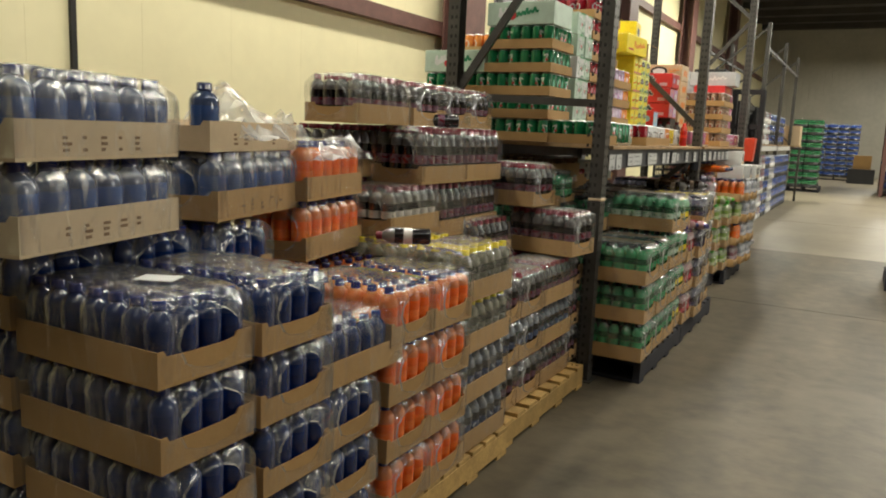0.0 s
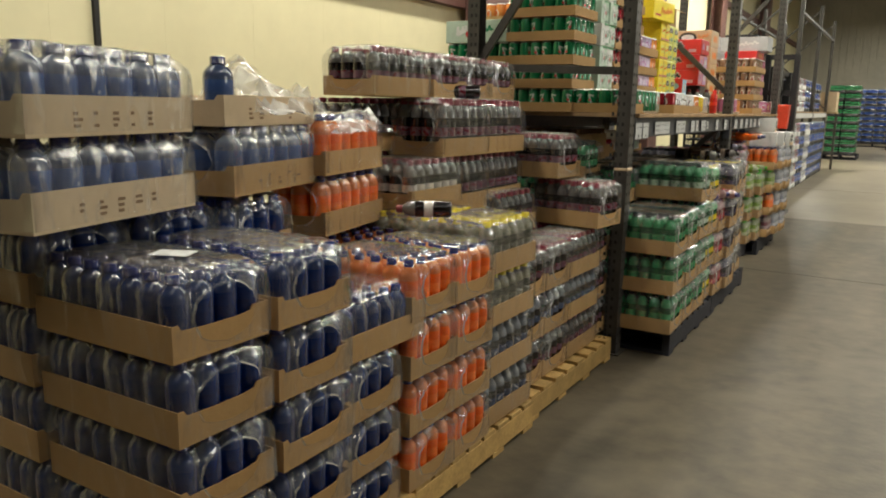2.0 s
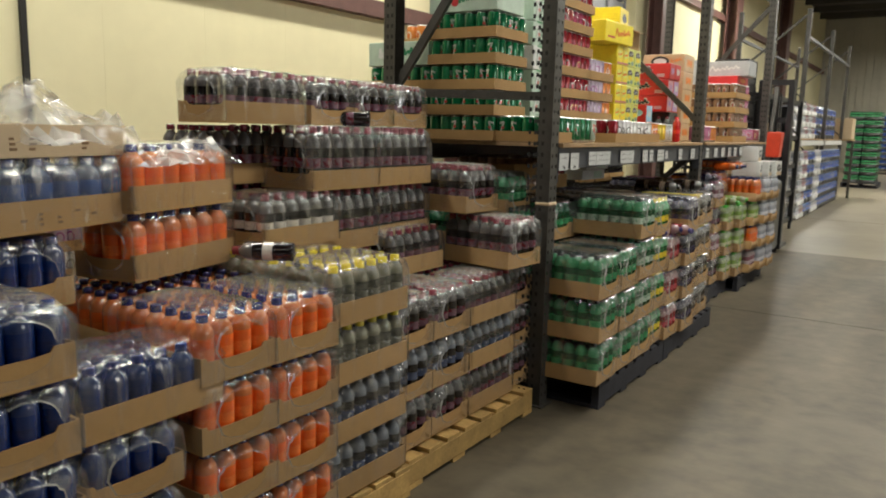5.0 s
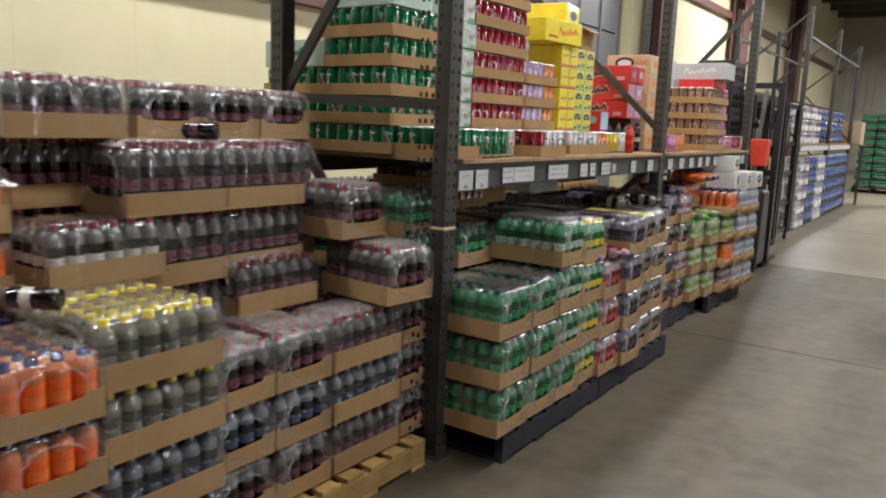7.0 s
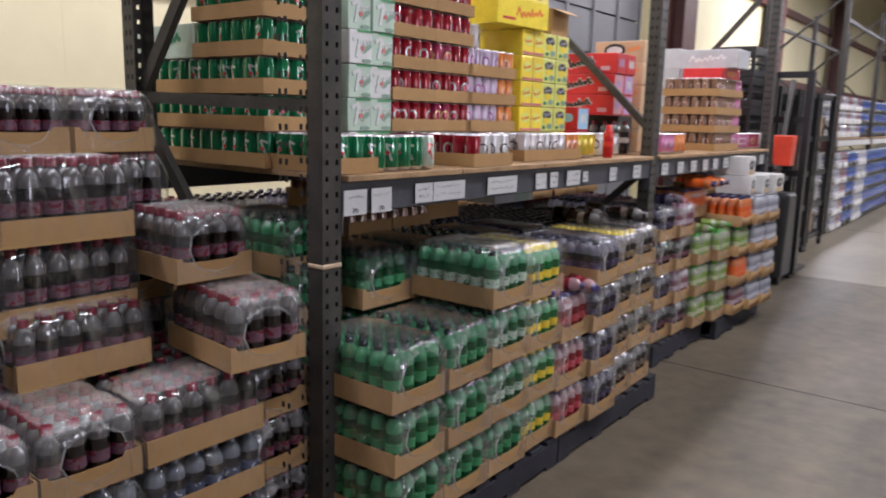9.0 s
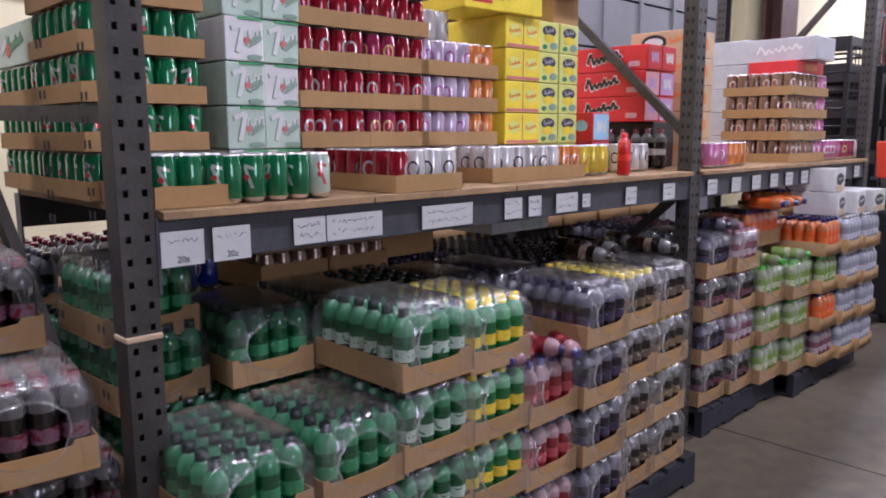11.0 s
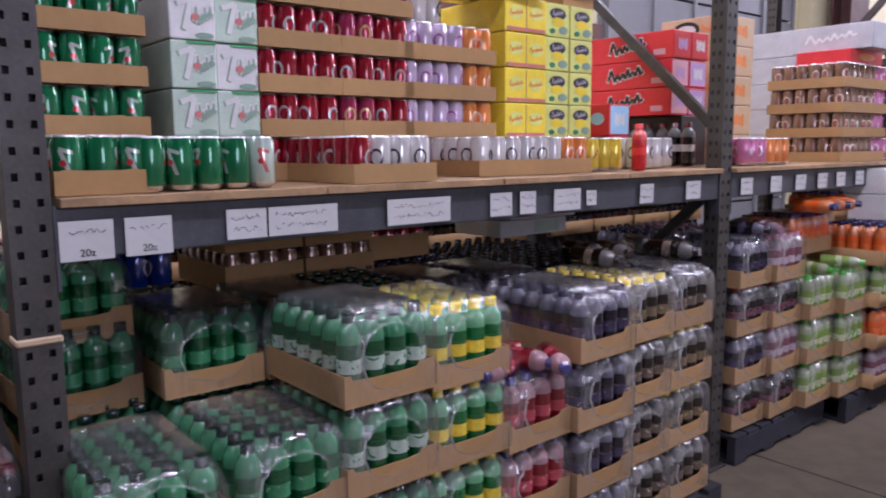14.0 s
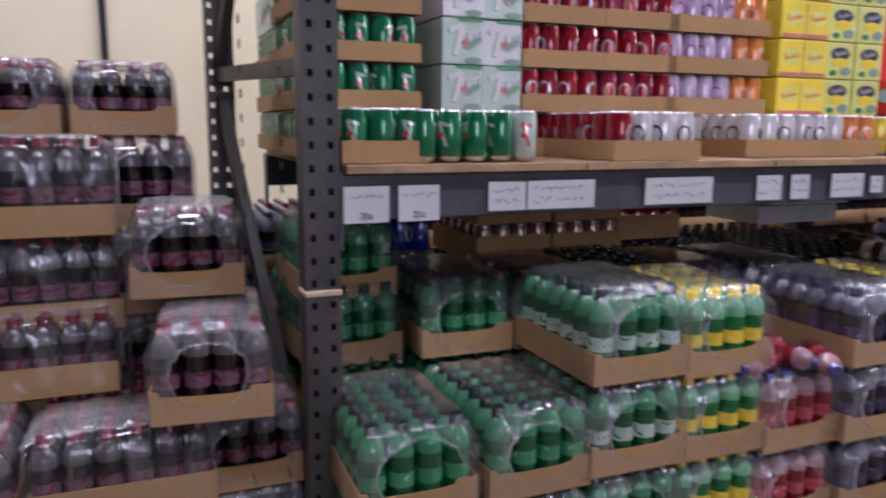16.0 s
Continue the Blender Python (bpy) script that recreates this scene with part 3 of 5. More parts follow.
# ---- stacks on the open pallets ----
F = -0.88
BP = 0.172
for y, n in ((1.775, 5), (2.06, 5)):
    stack("blue", F, y, 0.12, n, BP, nx=7)
    stack("blue", F - 0.452, y - 0.012, 0.12, n, 0.184)
    stack("blue", F - 0.84, y, 0.12, n, 0.184, near=False)
stack("blue", F - 0.04, 2.345, 0.12, 3, 0.167)
bottle_case("blue", pose(F - 0.18, 2.42, 0.12 + 3 * 0.167 + 0.002, 0, 0, 90), 1.0, BP - 0.006, covered=False, skip=((4, 2), (4, 1)))
for i in range(2):
    stack("blue", F - 0.43 - i * 0.385, 2.31, 0.12, 5, 0.184, near=i == 0)
# larger blue bottles on top of the back rows
for z in (1.042, 1.232):
    bottle_case("blue_big", pose(-1.40, 1.775, z, 0, 0, 104), 1.36, 0.184, covered=z < 1.2, tray="card_pale", print_bars=True)
bottle_case("blue_big", pose(-1.51, 2.40, 1.052, 0, 0, 104), 1.36, 0.184, covered=True, tray="card", print_bars=True)
half_empty = [(i, j) for i in range(6) for j in range(4) if not (i == 0 and j == 0)]
bottle_case("blue_big", pose(-1.54, 2.40, 1.242, 0, 0, 104), 1.36, 0.184, covered=False, tray="card_pale", wrap=False, skip=half_empty, print_bars=True)

for y in (2.67, 2.925):
    stack("orange", -0.925, y, 0.12, 4, 0.184)
    stack("orange", -1.315, y, 0.12, 4, 0.184, near=False)
stack("orange", -1.39, 2.85, 0.872, 2, 0.202, side="long", turn=12, s=1.2, ny=3)
for i, kd in enumerate(("cola", "cola", "citrus", "citrus")):
    for r_ in range(3):
        bottle_case(kd, pose(-0.94 - 0.13 - r_ * 0.26, 3.245 + rng.uniform(-0.005, 0.005), 0.13 + i * 0.195, 0, 0, 90 + rng.uniform(-1, 1)), 1.0, 0.188, near=r_ == 0 or i == 3, covered=i < 3)
# dark cola, front row
for i in range(3):
    z = 0.13 + i * 0.197
    kd = ("pepper", "cola", "pepper")[i]
    for y, side in ((3.56, 0), (3.83, 0), (4.17, 90)):
        back = 0.19 if side == 0 else 0.13
        bottle_case(kd, pose(-1.0 - back, y, z, 0, 0, side + rng.uniform(-1, 1)), 1.0, 0.19, covered=i < 2)
        bottle_case(kd, pose(-1.0 - back - (0.385 if side == 0 else 0.26), y, z, 0, 0, side), 1.0, 0.19, near=False, covered=i < 2)
# dark cola, back rows
for y in (3.60, 3.98):
    stack("pepper", -1.36, y, 0.13, 5, 0.242, side="long")
    stack("pepper", -1.62, y, 0.13, 5, 0.242, side="long", near=False)
stack("pepper", -1.50, 4.24, 0.13, 5, 0.242)
stack("pepper", -1.50, 4.20, 1.342, 1, 0.192)
stack("pepper", -1.49, 3.31, 1.342, 1, 0.192, side="long")
stack("pepper", -1.49, 3.66, 1.342, 1, 0.192)
stack("pepper", -1.49, 3.925, 1.342, 1, 0.192)
stack("pepper", -1.62, 3.31, 1.115, 1, 0.22, side="long", near=False)
stack("white_label", -1.33, 3.33, 0.905, 1, 0.195, side="long")
stack("white_label", -1.62, 3.31, 0.13, 5, 0.197, side="long", near=False)
stack("pepper", -1.27, 3.97, 0.722, 1, 0.195, side="long")
stack("pepper", -0.955, 4.375, 0.732, 1, 0.222, turn=-5)
stack("pepper", -1.03, 4.45, 0.13, 3, 0.197)
stack("pepper", -1.17, 4.335, 0.966, 1, 0.215, nx=5, turn=-3)


def lying_bottle(kind, x, y, z, turn, label, s=1.0):
    b, c = bottle_mesh(kind, s, 0.2)
    t = thing("bottle", label, "bottle", "", pose(x, y, z + 0.0305 * s, 90, 0, turn))
    child("bottle_body", b, t)
    child("cap", c, t)


lying_bottle("white_label", -1.10, 3.05, 0.912, -58, "dark cola bottle with white label lying on the cases")
lying_bottle("pepper", -1.41, 3.80, 1.34, -55, "dark cola bottle with maroon label lying on its side")


def loose_film(x, y, z, lx, ly, hgt, turn, seed):
    """A crumpled sheet of torn film standing up from a case."""
    r = random.Random(seed)
    t = thing("torn_film", "crumpled torn clear plastic film over an opened case", "plastic film", "", pose(x, y, z, 0, 0, turn))
    bm = bmesh.new()
    n = 14
    grid = []
    for i in range(n + 1):
        row = []
        for j in range(n + 1):
            u, v = i / n, j / n
            edge = min(u, 1 - u, v, 1 - v) * 4
            zz = hgt * min(1, edge) * (0.72 + 0.28 * math.sin(7 * u + 5 * v + seed)) + r.uniform(-0.014, 0.014)
            row.append(bm.verts.new(((u - 0.5) * lx + r.uniform(-0.012, 0.012), (v - 0.5) * ly + r.uniform(-0.012, 0.012), max(0.0, zz))))
        grid.append(row)
    for i in range(n):
        for j in range(n):
            bm.faces.new((grid[i][j], grid[i + 1][j], grid[i + 1][j + 1], grid[i][j + 1]))
    f = part("film_sheet", bm, M["loose_film"], t)
    f.visible_shadow = False


loose_film(-1.52, 2.50, 1.272, 0.34, 0.42, 0.17, 14, 3)
loose_film(-1.50, 2.86, 1.21, 0.30, 0.44, 0.09, 12, 5)
t = thing("paper_sheet", "small white paper sheet lying on blue cases", "paper", "", pose(-1.04, 1.79, 0.989, 0, 0, 25))
bm = bmesh.new()
add_box(bm, -0.042, -0.03, 0, 0.042, 0.03, 0.001)
part("sheet", bm, M["paper"], t)

# ---- pallet rack ----
RX, RB, RY, BAY, BAY_B, DECK = -0.95, -2.04, 4.60, 2.54, 2.36, 1.285


def upright_frame(y, top, brace, rear=(0.0, 0.0)):
    """rear moves the back post of a frame that stands askew."""
    t = thing("rack_upright_frame", "dark grey perforated steel pallet rack upright frame with bracing", "rack frame", "rack frames", pose(0, y, 0))
    for x, out in ((RX, 1), (RB + rear[0], -1)):
        dy = rear[1] if out < 0 else 0.0
        first = len(t.children)
        bm = bmesh.new()
        w, d, s = 0.08, 0.07, 0.0025
        xf = x
        # folded channel: front face with slots left open, two sides
        add_box(bm, xf - out * d, -w / 2, 0.006, xf - out * s, -w / 2 + s, top)
        add_box(bm, xf - out * d, w / 2 - s, 0.006, xf - out * s, w / 2, top)
        z = 0.05
        add_box(bm, xf - out * s, -w / 2, 0.006, xf, w / 2, z)
        pitch, hh = 0.0508, 0.016
        while z < top - 0.06:
            for a, b in ((-w / 2, -0.027), (-0.015, 0.015), (0.027, w / 2)):
                add_box(bm, xf - out * s, a, z, xf, b, z + hh)
            add_box(bm, xf - out * s, -w / 2, z + hh, xf, w / 2, z + pitch)
            z += pitch
        add_box(bm, xf - out * s, -w / 2, z, xf, w / 2, top)
        part("post", bm, M["steel"], t)
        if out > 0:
            # added dark sheet, puts the shade behind the open slots into colour
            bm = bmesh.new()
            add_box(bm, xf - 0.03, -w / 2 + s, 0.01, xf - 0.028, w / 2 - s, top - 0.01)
            part("inner_lip", bm, M["hole"], t, "dark plate imitating shade inside the post")
        # side slots are uncut, their inner shade is painted as dark slabs
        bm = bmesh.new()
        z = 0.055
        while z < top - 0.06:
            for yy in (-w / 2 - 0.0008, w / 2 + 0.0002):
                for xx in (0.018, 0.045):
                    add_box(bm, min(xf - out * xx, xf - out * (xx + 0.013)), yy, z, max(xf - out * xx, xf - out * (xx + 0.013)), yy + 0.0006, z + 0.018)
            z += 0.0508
        tagged(part("slot_strip", bm, M["hole"], t, "punched slots drawn as dark shade slabs"), kind="stuff")
        bm = bmesh.new()
        add_box(bm, x - 0.1 if out > 0 else x - 0.02, -0.06, 0.0, x + 0.02 if out > 0 else x + 0.1, 0.06, 0.006)
        part("foot_plate", bm, M["steel"], t)
        for ob in t.children[first:]:
            ob.location.y += dy
    for a, b in brace:
        bm = bmesh.new()
        (ax, ay), (bx, by) = [(p[0] + rear[0] * k, rear[1] * k) for p, k in ((p, (p[0] - xo) / (xi - xo)) for p in (a, b))]
        add_beam(bm, (ax, ay, a[1]), (bx, by, b[1]), 0.03, 0.04)
        part("brace", bm, M["steel"], t)
    return t


xi, xo = RB + 0.06, RX - 0.06
upright_frame(RY, 3.6, [((xi, 1.52), (xo, 1.50)), ((xi, 1.55), (xo, 2.75)), ((xi, 0.25), (xo, 0.25)), ((xo, 0.30), (xi, 1.45)), ((xo, 2.8), (xi, 3.5))], (0.19, -0.12))
upright_frame(RY + BAY, 3.6, [((xi, 0.25), (xo, 0.25)), ((xo, 1.45), (xi, 2.35)), ((xi, 0.3), (xo, 1.2)), ((xi, 2.4), (xo, 3.3))])
upright_frame(RY + BAY + BAY_B, 3.6, [((xi, 0.25), (xo, 0.25)), ((xi, 1.5), (xo, 2.6)), ((xi, 0.3), (xo, 1.2)), ((xo, 2.65), (xi, 3.5))])


def rack_level(y0, y1, z):
    t = thing("rack_shelf", "grey steel rack beams carrying a worn plywood deck", "rack shelf", "rack shelves", pose(0, 0, 0))
    for x in (RX - 0.045, RB + 0.005):
        bm = bmesh.new()
        add_box(bm, x, y0 + 0.045, z - 0.125, x + 0.04, y1 - 0.045, z - 0.022)
        bevel(bm, 0.004, 2)
        part("beam", bm, M["beam"], t)
    for y in (y0 + 0.041, y1 - 0.047):
        for x in (RX - 0.05, RB):
            bm = bmesh.new()
            add_box(bm, x, y, z - 0.19, x + 0.052, y + 0.006, z - 0.015)
            part("end_connector", bm, M["beam"], t)
    n = 4
    for i in range(n):
        bm = bmesh.new()
        a, b = y0 + 0.05 + i * (y1 - y0 - 0.1) / n, y0 + 0.05 + (i + 1) * (y1 - y0 - 0.1) / n
        add_box(bm, RB, a + 0.002, z - 0.02, RX + 0.02, b - 0.002, z)
        bevel(bm, 0.002)
        part("deck_panel", bm, M["ply"], t)
    return t


rack_level(RY, RY + BAY, DECK)
rack_level(RY + BAY, RY + BAY + BAY_B, DECK)


# price cards on the beams
def price_card(y, w, h, z, text="", bars=2, tint="paper"):
    t = thing("price_card", "white handwritten price card taped to the rack beam", "price card", "price cards", pose(RX + 0.004, y, z, 0, rng.uniform(-1, 1), rng.uniform(-1, 1)))
    bm = bmesh.new()
    add_box(bm, 0, -w / 2, -h / 2, 0.0012, w / 2, h / 2)
    part("card", bm, M[tint], t)
    bm = bmesh.new()
    for b in range(bars):
        zz = h * (0.22 - 0.4 * b)
        yy = -w * 0.40
        last = (yy, zz)
        while yy < w * 0.36:
            yy += rng.uniform(0.003, 0.008)
            nxt = (yy, zz + rng.uniform(-0.007, 0.007))
            if rng.random() < 0.7:
                add_beam(bm, (0.0016, *last), (0.0016, *nxt), 0.0006, 0.0012)
            last = nxt
    tagged(part("handwriting", bm, M["marker"], t, "black marker strokes"), kind="stuff")
    if text:
        cu = bpy.data.curves.new("size_text", "FONT")
        cu.body, cu.size, cu.extrude, cu.align_x = text, 0.022, 0.0003, "CENTER"
        cu.materials.append(M["marker"])
        ob = new("size_text", cu)
        ob.parent = t
        ob.matrix_basis = pose(0.0019, 0, -h * 0.40, 90, 0, 90)
    return t


zc = DECK - 0.085
price_card(4.70, 0.105, 0.082, zc - 0.004, "20z", 1)
price_card(4.825, 0.10, 0.082, zc - 0.004, "20z", 1)
for y, w in ((5.05, 0.10), (5.20, 0.19), (5.56, 0.22), (5.87, 0.09), (5.985, 0.07), (6.17, 0.13), (6.29, 0.05), (6.60, 0.08), (6.90, 0.10)):
    price_card(y, w, 0.07 if w > 0.05 else 0.05, zc + 0.006)
for y in (7.3, 7.55, 7.78, 8.0, 8.2, 8.42, 8.62, 8.84, 9.05, 9.3):
    price_card(y, 0.095, 0.07, zc + 0.005)
t = thing("tape_strip", "beige masking tape wrapped round the rack post", "tape", "", pose(RX - 0.03, RY, 1.0))
bm = bmesh.new()
add_box(bm, -0.04, -0.043, -0.008, 0.034, 0.043, 0.008)
bevel(bm, 0.004)
part("tape", bm, M["tape"], t)

# ---- bottle stacks under the shelf ----
G, GP, GZ = -0.69, 0.21, 0.145
stack("green", G, 4.74, GZ, 3, GP)
stack("green", G, 5.02, GZ, 3, GP)
stack("green", G - 0.39, 4.74, GZ, 3, GP, near=False)
stack("green", G - 0.39, 5.02, GZ, 3, GP, near=False)
stack("pale_green", G, 5.28, GZ, 4, 0.217, kinds=["green", "pale_green", "pale_green", "pale_green"])
stack("green", G - 0.385, 5.28, GZ, 4, GP)
stack("ginger", G - 0.01, 5.535, GZ + 0.005, 4, GP)
stack("green", G - 0.395, 5.535, GZ, 4, GP, near=False)
stack("green", -1.09, 5.015, GZ + 3 * GP, 1, GP)
stack("green", -1.16, 4.72, GZ + 3 * GP - 0.02, 1, GP, turn=3)
stack("green", -1.20, 4.72, GZ + 4 * GP - 0.06, 1, GP, side="short", nx=5)
for y in (4.75, 5.02, 5.28, 5.54):
    stack("green", G - 0.80, y, GZ, 4, 0.196, near=False)
for i, (kd, n, dx) in enumerate((("red", 3, 0.0), ("grape", 4, 0.02), ("root", 4, -0.02), ("root_yellow", 4, -0.03))):
    y = 5.785 + i * 0.26
    kk = ["root", "root", "root", "root_yellow"] if kd == "root" else (["root", "root_yellow", "root_yellow", "root"] if kd == "root_yellow" else None)
    stack(kd, G + dx, y, GZ - 0.005, n, GP - 0.004, kinds=kk)
    stack("grape" if i < 2 else "root", G + dx - 0.39, y, GZ, 4, GP - 0.004, near=i < 2)
    stack("grape" if i < 2 else "root", G + dx - 0.78, y, GZ, 4, GP - 0.004, near=False)
for k_, (dx, dy, a) in enumerate(((-0.06, -0.06, 20), (-0.12, 0.02, -30), (-0.07, 0.07, 60), (-0.15, -0.05, 100))):
    lying_bottle("red", G + dx - 0.02, 5.82 + dy, GZ + 3 * (GP - 0.004) - 0.01, a, "red strawberry soda bottle lying loose on a case")
for k_, (dx, y, a) in enumerate(((-0.36, 6.32, 95), (-0.42, 6.55, 70), (-0.30, 6.68, 100), (-0.5, 6.45, 85), (-0.48, 6.8, 60))):
    lying_bottle("root", G + dx, y, GZ + 4 * (GP - 0.004) - 0.006, a, "dark root beer bottle lying on the cases", 1.1)

bay2 = [(7.36, -0.92, ["pepper", "grape", "pepper", "grape"], 4), (7.63, -0.90, ["pepper", "pink", "pepper", "pink"], 4), (7.90, -0.86, ["lime", "lime", "lime"], 3), (8.16, -0.82, ["lime", "lime", "lime"], 3),
        (8.42, -0.76, ["pink", "orange", "lime", "orange"], 4), (8.68, -0.73, ["water"] * 4, 4), (8.94, -0.71, ["water"] * 4, 4)]
for y, x, kk, n in bay2:
    stack(kk[0], x, y, GZ, n, 0.21, kinds=kk, near=y < 8.2)
    stack(kk[0], x - 0.4, y, GZ, n, 0.21, kinds=kk, near=False)
for dx, y, a, kd in ((-0.10, 7.32, 20, "grape"), (-0.16, 7.42, 100, "grape"), (-0.10, 7.58, 60, "pink"), (-0.2, 7.66, 15, "grape")):
    lying_bottle(kd, -0.95 + dx, y, GZ + 4 * 0.21 - 0.004, a, "soda bottle lying loose on the wrapped cases")
for dx, y, a in ((-0.08, 7.88, 70), (-0.15, 8.0, 20), (-0.09, 8.12, 110)):
    lying_bottle("lime", -0.9 + dx, y, GZ + 3 * 0.21 - 0.004, a, "pale green juice bottle lying loose on cases")
stack("orange", -1.0, 8.06, GZ + 3 * 0.21 + 0.07, 1, 0.2, side="long")
for i in range(5):
    lying_bottle("orange", -1.04 - 0.02 * (i % 2), 7.93 + i * 0.065, GZ + 4 * 0.21 + 0.07, 85 + 6 * (i % 3), "orange soda bottle lying on the top case")
stack("orange", -1.02, 8.42, GZ + 4 * 0.21 - 0.005, 1, 0.15, near=False, nx=4, ny=3)


# ---- cans and cartons on the deck ----
def can_materials(name, c, band, spot=(0.5, 0.05, 0.05)):
    """Can paint with a printed emblem on two opposite sides: a slanted stroke under a bar, or an oval ring with a spot."""
    m = mat(name + "_can", c, 0.13, metal=0.3, coat=1.0, var=0.12, scale=25, rnd=0.1)
    nt = m.node_tree
    b = nt.nodes["Principled BSDF"]
    tc, sep = nt.nodes.new("ShaderNodeTexCoord"), nt.nodes.new("ShaderNodeSeparateXYZ")
    nt.links.new(tc.outputs["Object"], sep.inputs[0])
    y, z = sep.outputs[1], sep.outputs[2]

    def op(kind, p, q=0.0):
        n = nt.nodes.new("ShaderNodeMath")
        n.operation = kind
        for slot, v in ((0, p), (1, q)):
            if isinstance(v, float):
                n.inputs[slot].default_value = v
            else:
                nt.links.new(v, n.inputs[slot])
        return n.outputs[0]

    def within(v, limit):
        return op("LESS_THAN", op("ABSOLUTE", v), limit)

    dz = op("SUBTRACT", z, 0.062)
    dist = op("SQRT", op("ADD", op("MULTIPLY", y, y), op("MULTIPLY", op("MULTIPLY", dz, dz), 0.55)))
    if "green" in name:
        stroke = op("MULTIPLY", within(op("SUBTRACT", y, op("MULTIPLY", dz, 0.35)), 0.0045), within(dz, 0.027))
        top = op("MULTIPLY", within(op("SUBTRACT", op("SUBTRACT", z, 0.088), op("MULTIPLY", y, 0.3)), 0.004), within(op("ADD", y, 0.002), 0.013))
        mask, dot = op("MAXIMUM", stroke, top), op("LESS_THAN", op("SQRT", op("ADD", op("MULTIPLY", op("SUBTRACT", y, 0.005), op("SUBTRACT", y, 0.005)), op("MULTIPLY", dz, dz))), 0.007)
    else:
        mask, dot = op("MULTIPLY", within(op("SUBTRACT", dist, 0.0155), 0.0028), 1.0), within(op("SUBTRACT", op("ADD", y, op("MULTIPLY", dz, 0.5)), 0.0), 0.003)
        dot = op("MULTIPLY", dot, within(dz, 0.016))
    link = b.inputs["Base Color"].links[0].from_socket
    for fac, colour in ((mask, band), (dot, spot)):
        mx = nt.nodes.new("ShaderNodeMix")
        mx.data_type = "RGBA"
        nt.links.new(fac, mx.inputs[0])
        nt.links.new(link, mx.inputs[6])
        mx.inputs[7].default_value = (*colour, 1)
        link = mx.outputs[2]
    nt.links.new(link, b.inputs["Base Color"])
    return [m, M["alu"]]


CANS = dict(blue=can_materials("blue_soda", (0.01, 0.03, 0.22), (0.6, 0.6, 0.65), (0.5, 0.03, 0.04)), green=can_materials("green_soda", (0.010, 0.16, 0.055), (0.52, 0.55, 0.50)), red=can_materials("red_soda", (0.27, 0.006, 0.015), (0.46, 0.50, 0.50), (0.40, 0.01, 0.03)), pink=can_materials("berry_soda", (0.30, 0.02, 0.07), (0.66, 0.48, 0.20)),
            purple=can_materials("pale_purple_soda", (0.52, 0.42, 0.54), (0.36, 0.10, 0.30), (0.6, 0.5, 0.6)), orange=can_materials("orange_can_soda", (0.72, 0.25, 0.05), (0.70, 0.6, 0.5)), white=can_materials("white_soda", (0.66, 0.64, 0.62), (0.07, 0.05, 0.05), (0.6, 0.58, 0.56)),
            yellow=can_materials("yellow_soda", (0.72, 0.56, 0.03), (0.6, 0.52, 0.1)), brown=can_materials("brown_soda", (0.22, 0.12, 0.07), (0.62, 0.55, 0.46)), pale=can_materials("pale_green_soda", (0.52, 0.62, 0.52), (0.62, 0.15, 0.12)),
            stripe=can_materials("striped_soda", (0.55, 0.18, 0.35), (0.72, 0.70, 0.75)))
CR, CH, CS = 0.0325, 0.121, 0.0662


def can_mesh(kind):
    key = ("can", kind)
    if key not in MESHES:
        bm = bmesh.new()
        body = [0.012, 0.058, 0.104]
        lathe(bm, [(CR * 0.72, 0), (CR * 0.78, 0.003)] + [(CR, z) for z in body] + [(CR * 0.84, 0.116), (CR * 0.86, 0.121), (CR * 0.78, 0.119)], 16, [1, 1] + [0] * 3 + [1] * 3)
        MESHES[key] = to_mesh("can", bm, CANS[kind])
    return MESHES[key]


def can_tray(kinds, x, y, z, turn=0, nx=6, ny=4, tray_h=0.05, covered=True, open_tray=True):
    """A tray of cans, its long side along its own x; kinds are cycled in blocks along the short side."""
    L, W = nx * CS + 0.006, ny * CS + 0.006
    t = thing("can_tray" if open_tray else "can_pack", ("cardboard tray of " if open_tray else "shrink-wrapped pack of ") + " and ".join(sorted(set(kinds))) + " soda cans", "can tray" if open_tray else "can pack", "can trays" if open_tray else "can packs", pose(x, y, z, 0, 0, turn))
    if open_tray:
        child("tray", tray_mesh(L, W, tray_h, M["card"], False), t)
    for i in range(nx):
        for j in range(ny):
            if covered and 0 < i < nx - 1 and 0 < j < ny - 1:
                continue
            kd = kinds[(j * len(kinds)) // ny]
            child("can", can_mesh(kd), t, pose((i - (nx - 1) / 2) * CS, (j - (ny - 1) / 2) * CS, 0.0035 if open_tray else 0.001, 0, 0, rng.uniform(0, 360)))
    return t


CP = 0.1265
D0 = DECK + 0.002
X = -1.30
for k in range(5):
    can_tray(["green"], X - 0.205, 4.793, D0 + k * CP, 0, 6, 5)
    if k < 3:
        can_tray(["green"], X - 0.205 - 0.405, 4.77, D0 + k * CP)
    can_tray(["red"] if k % 2 else ["orange"], X - 0.58, 5.05, D0 + k * CP)
for k in range(7):
    can_tray(["red"], X - 0.20, 5.405, D0 + k * CP)
    can_tray(["pink", "red"] if k % 2 else ["red"], X - 0.20, 5.677, D0 + k * CP)
    if k < 4:
        can_tray(["purple", "purple", "orange"], X - 0.20, 5.98, D0 + k * CP, 0, 6, 6)
can_tray(["purple", "white"], X - 0.30, 5.9, D0 + 4 * CP, 0, 6, 4, open_tray=False)


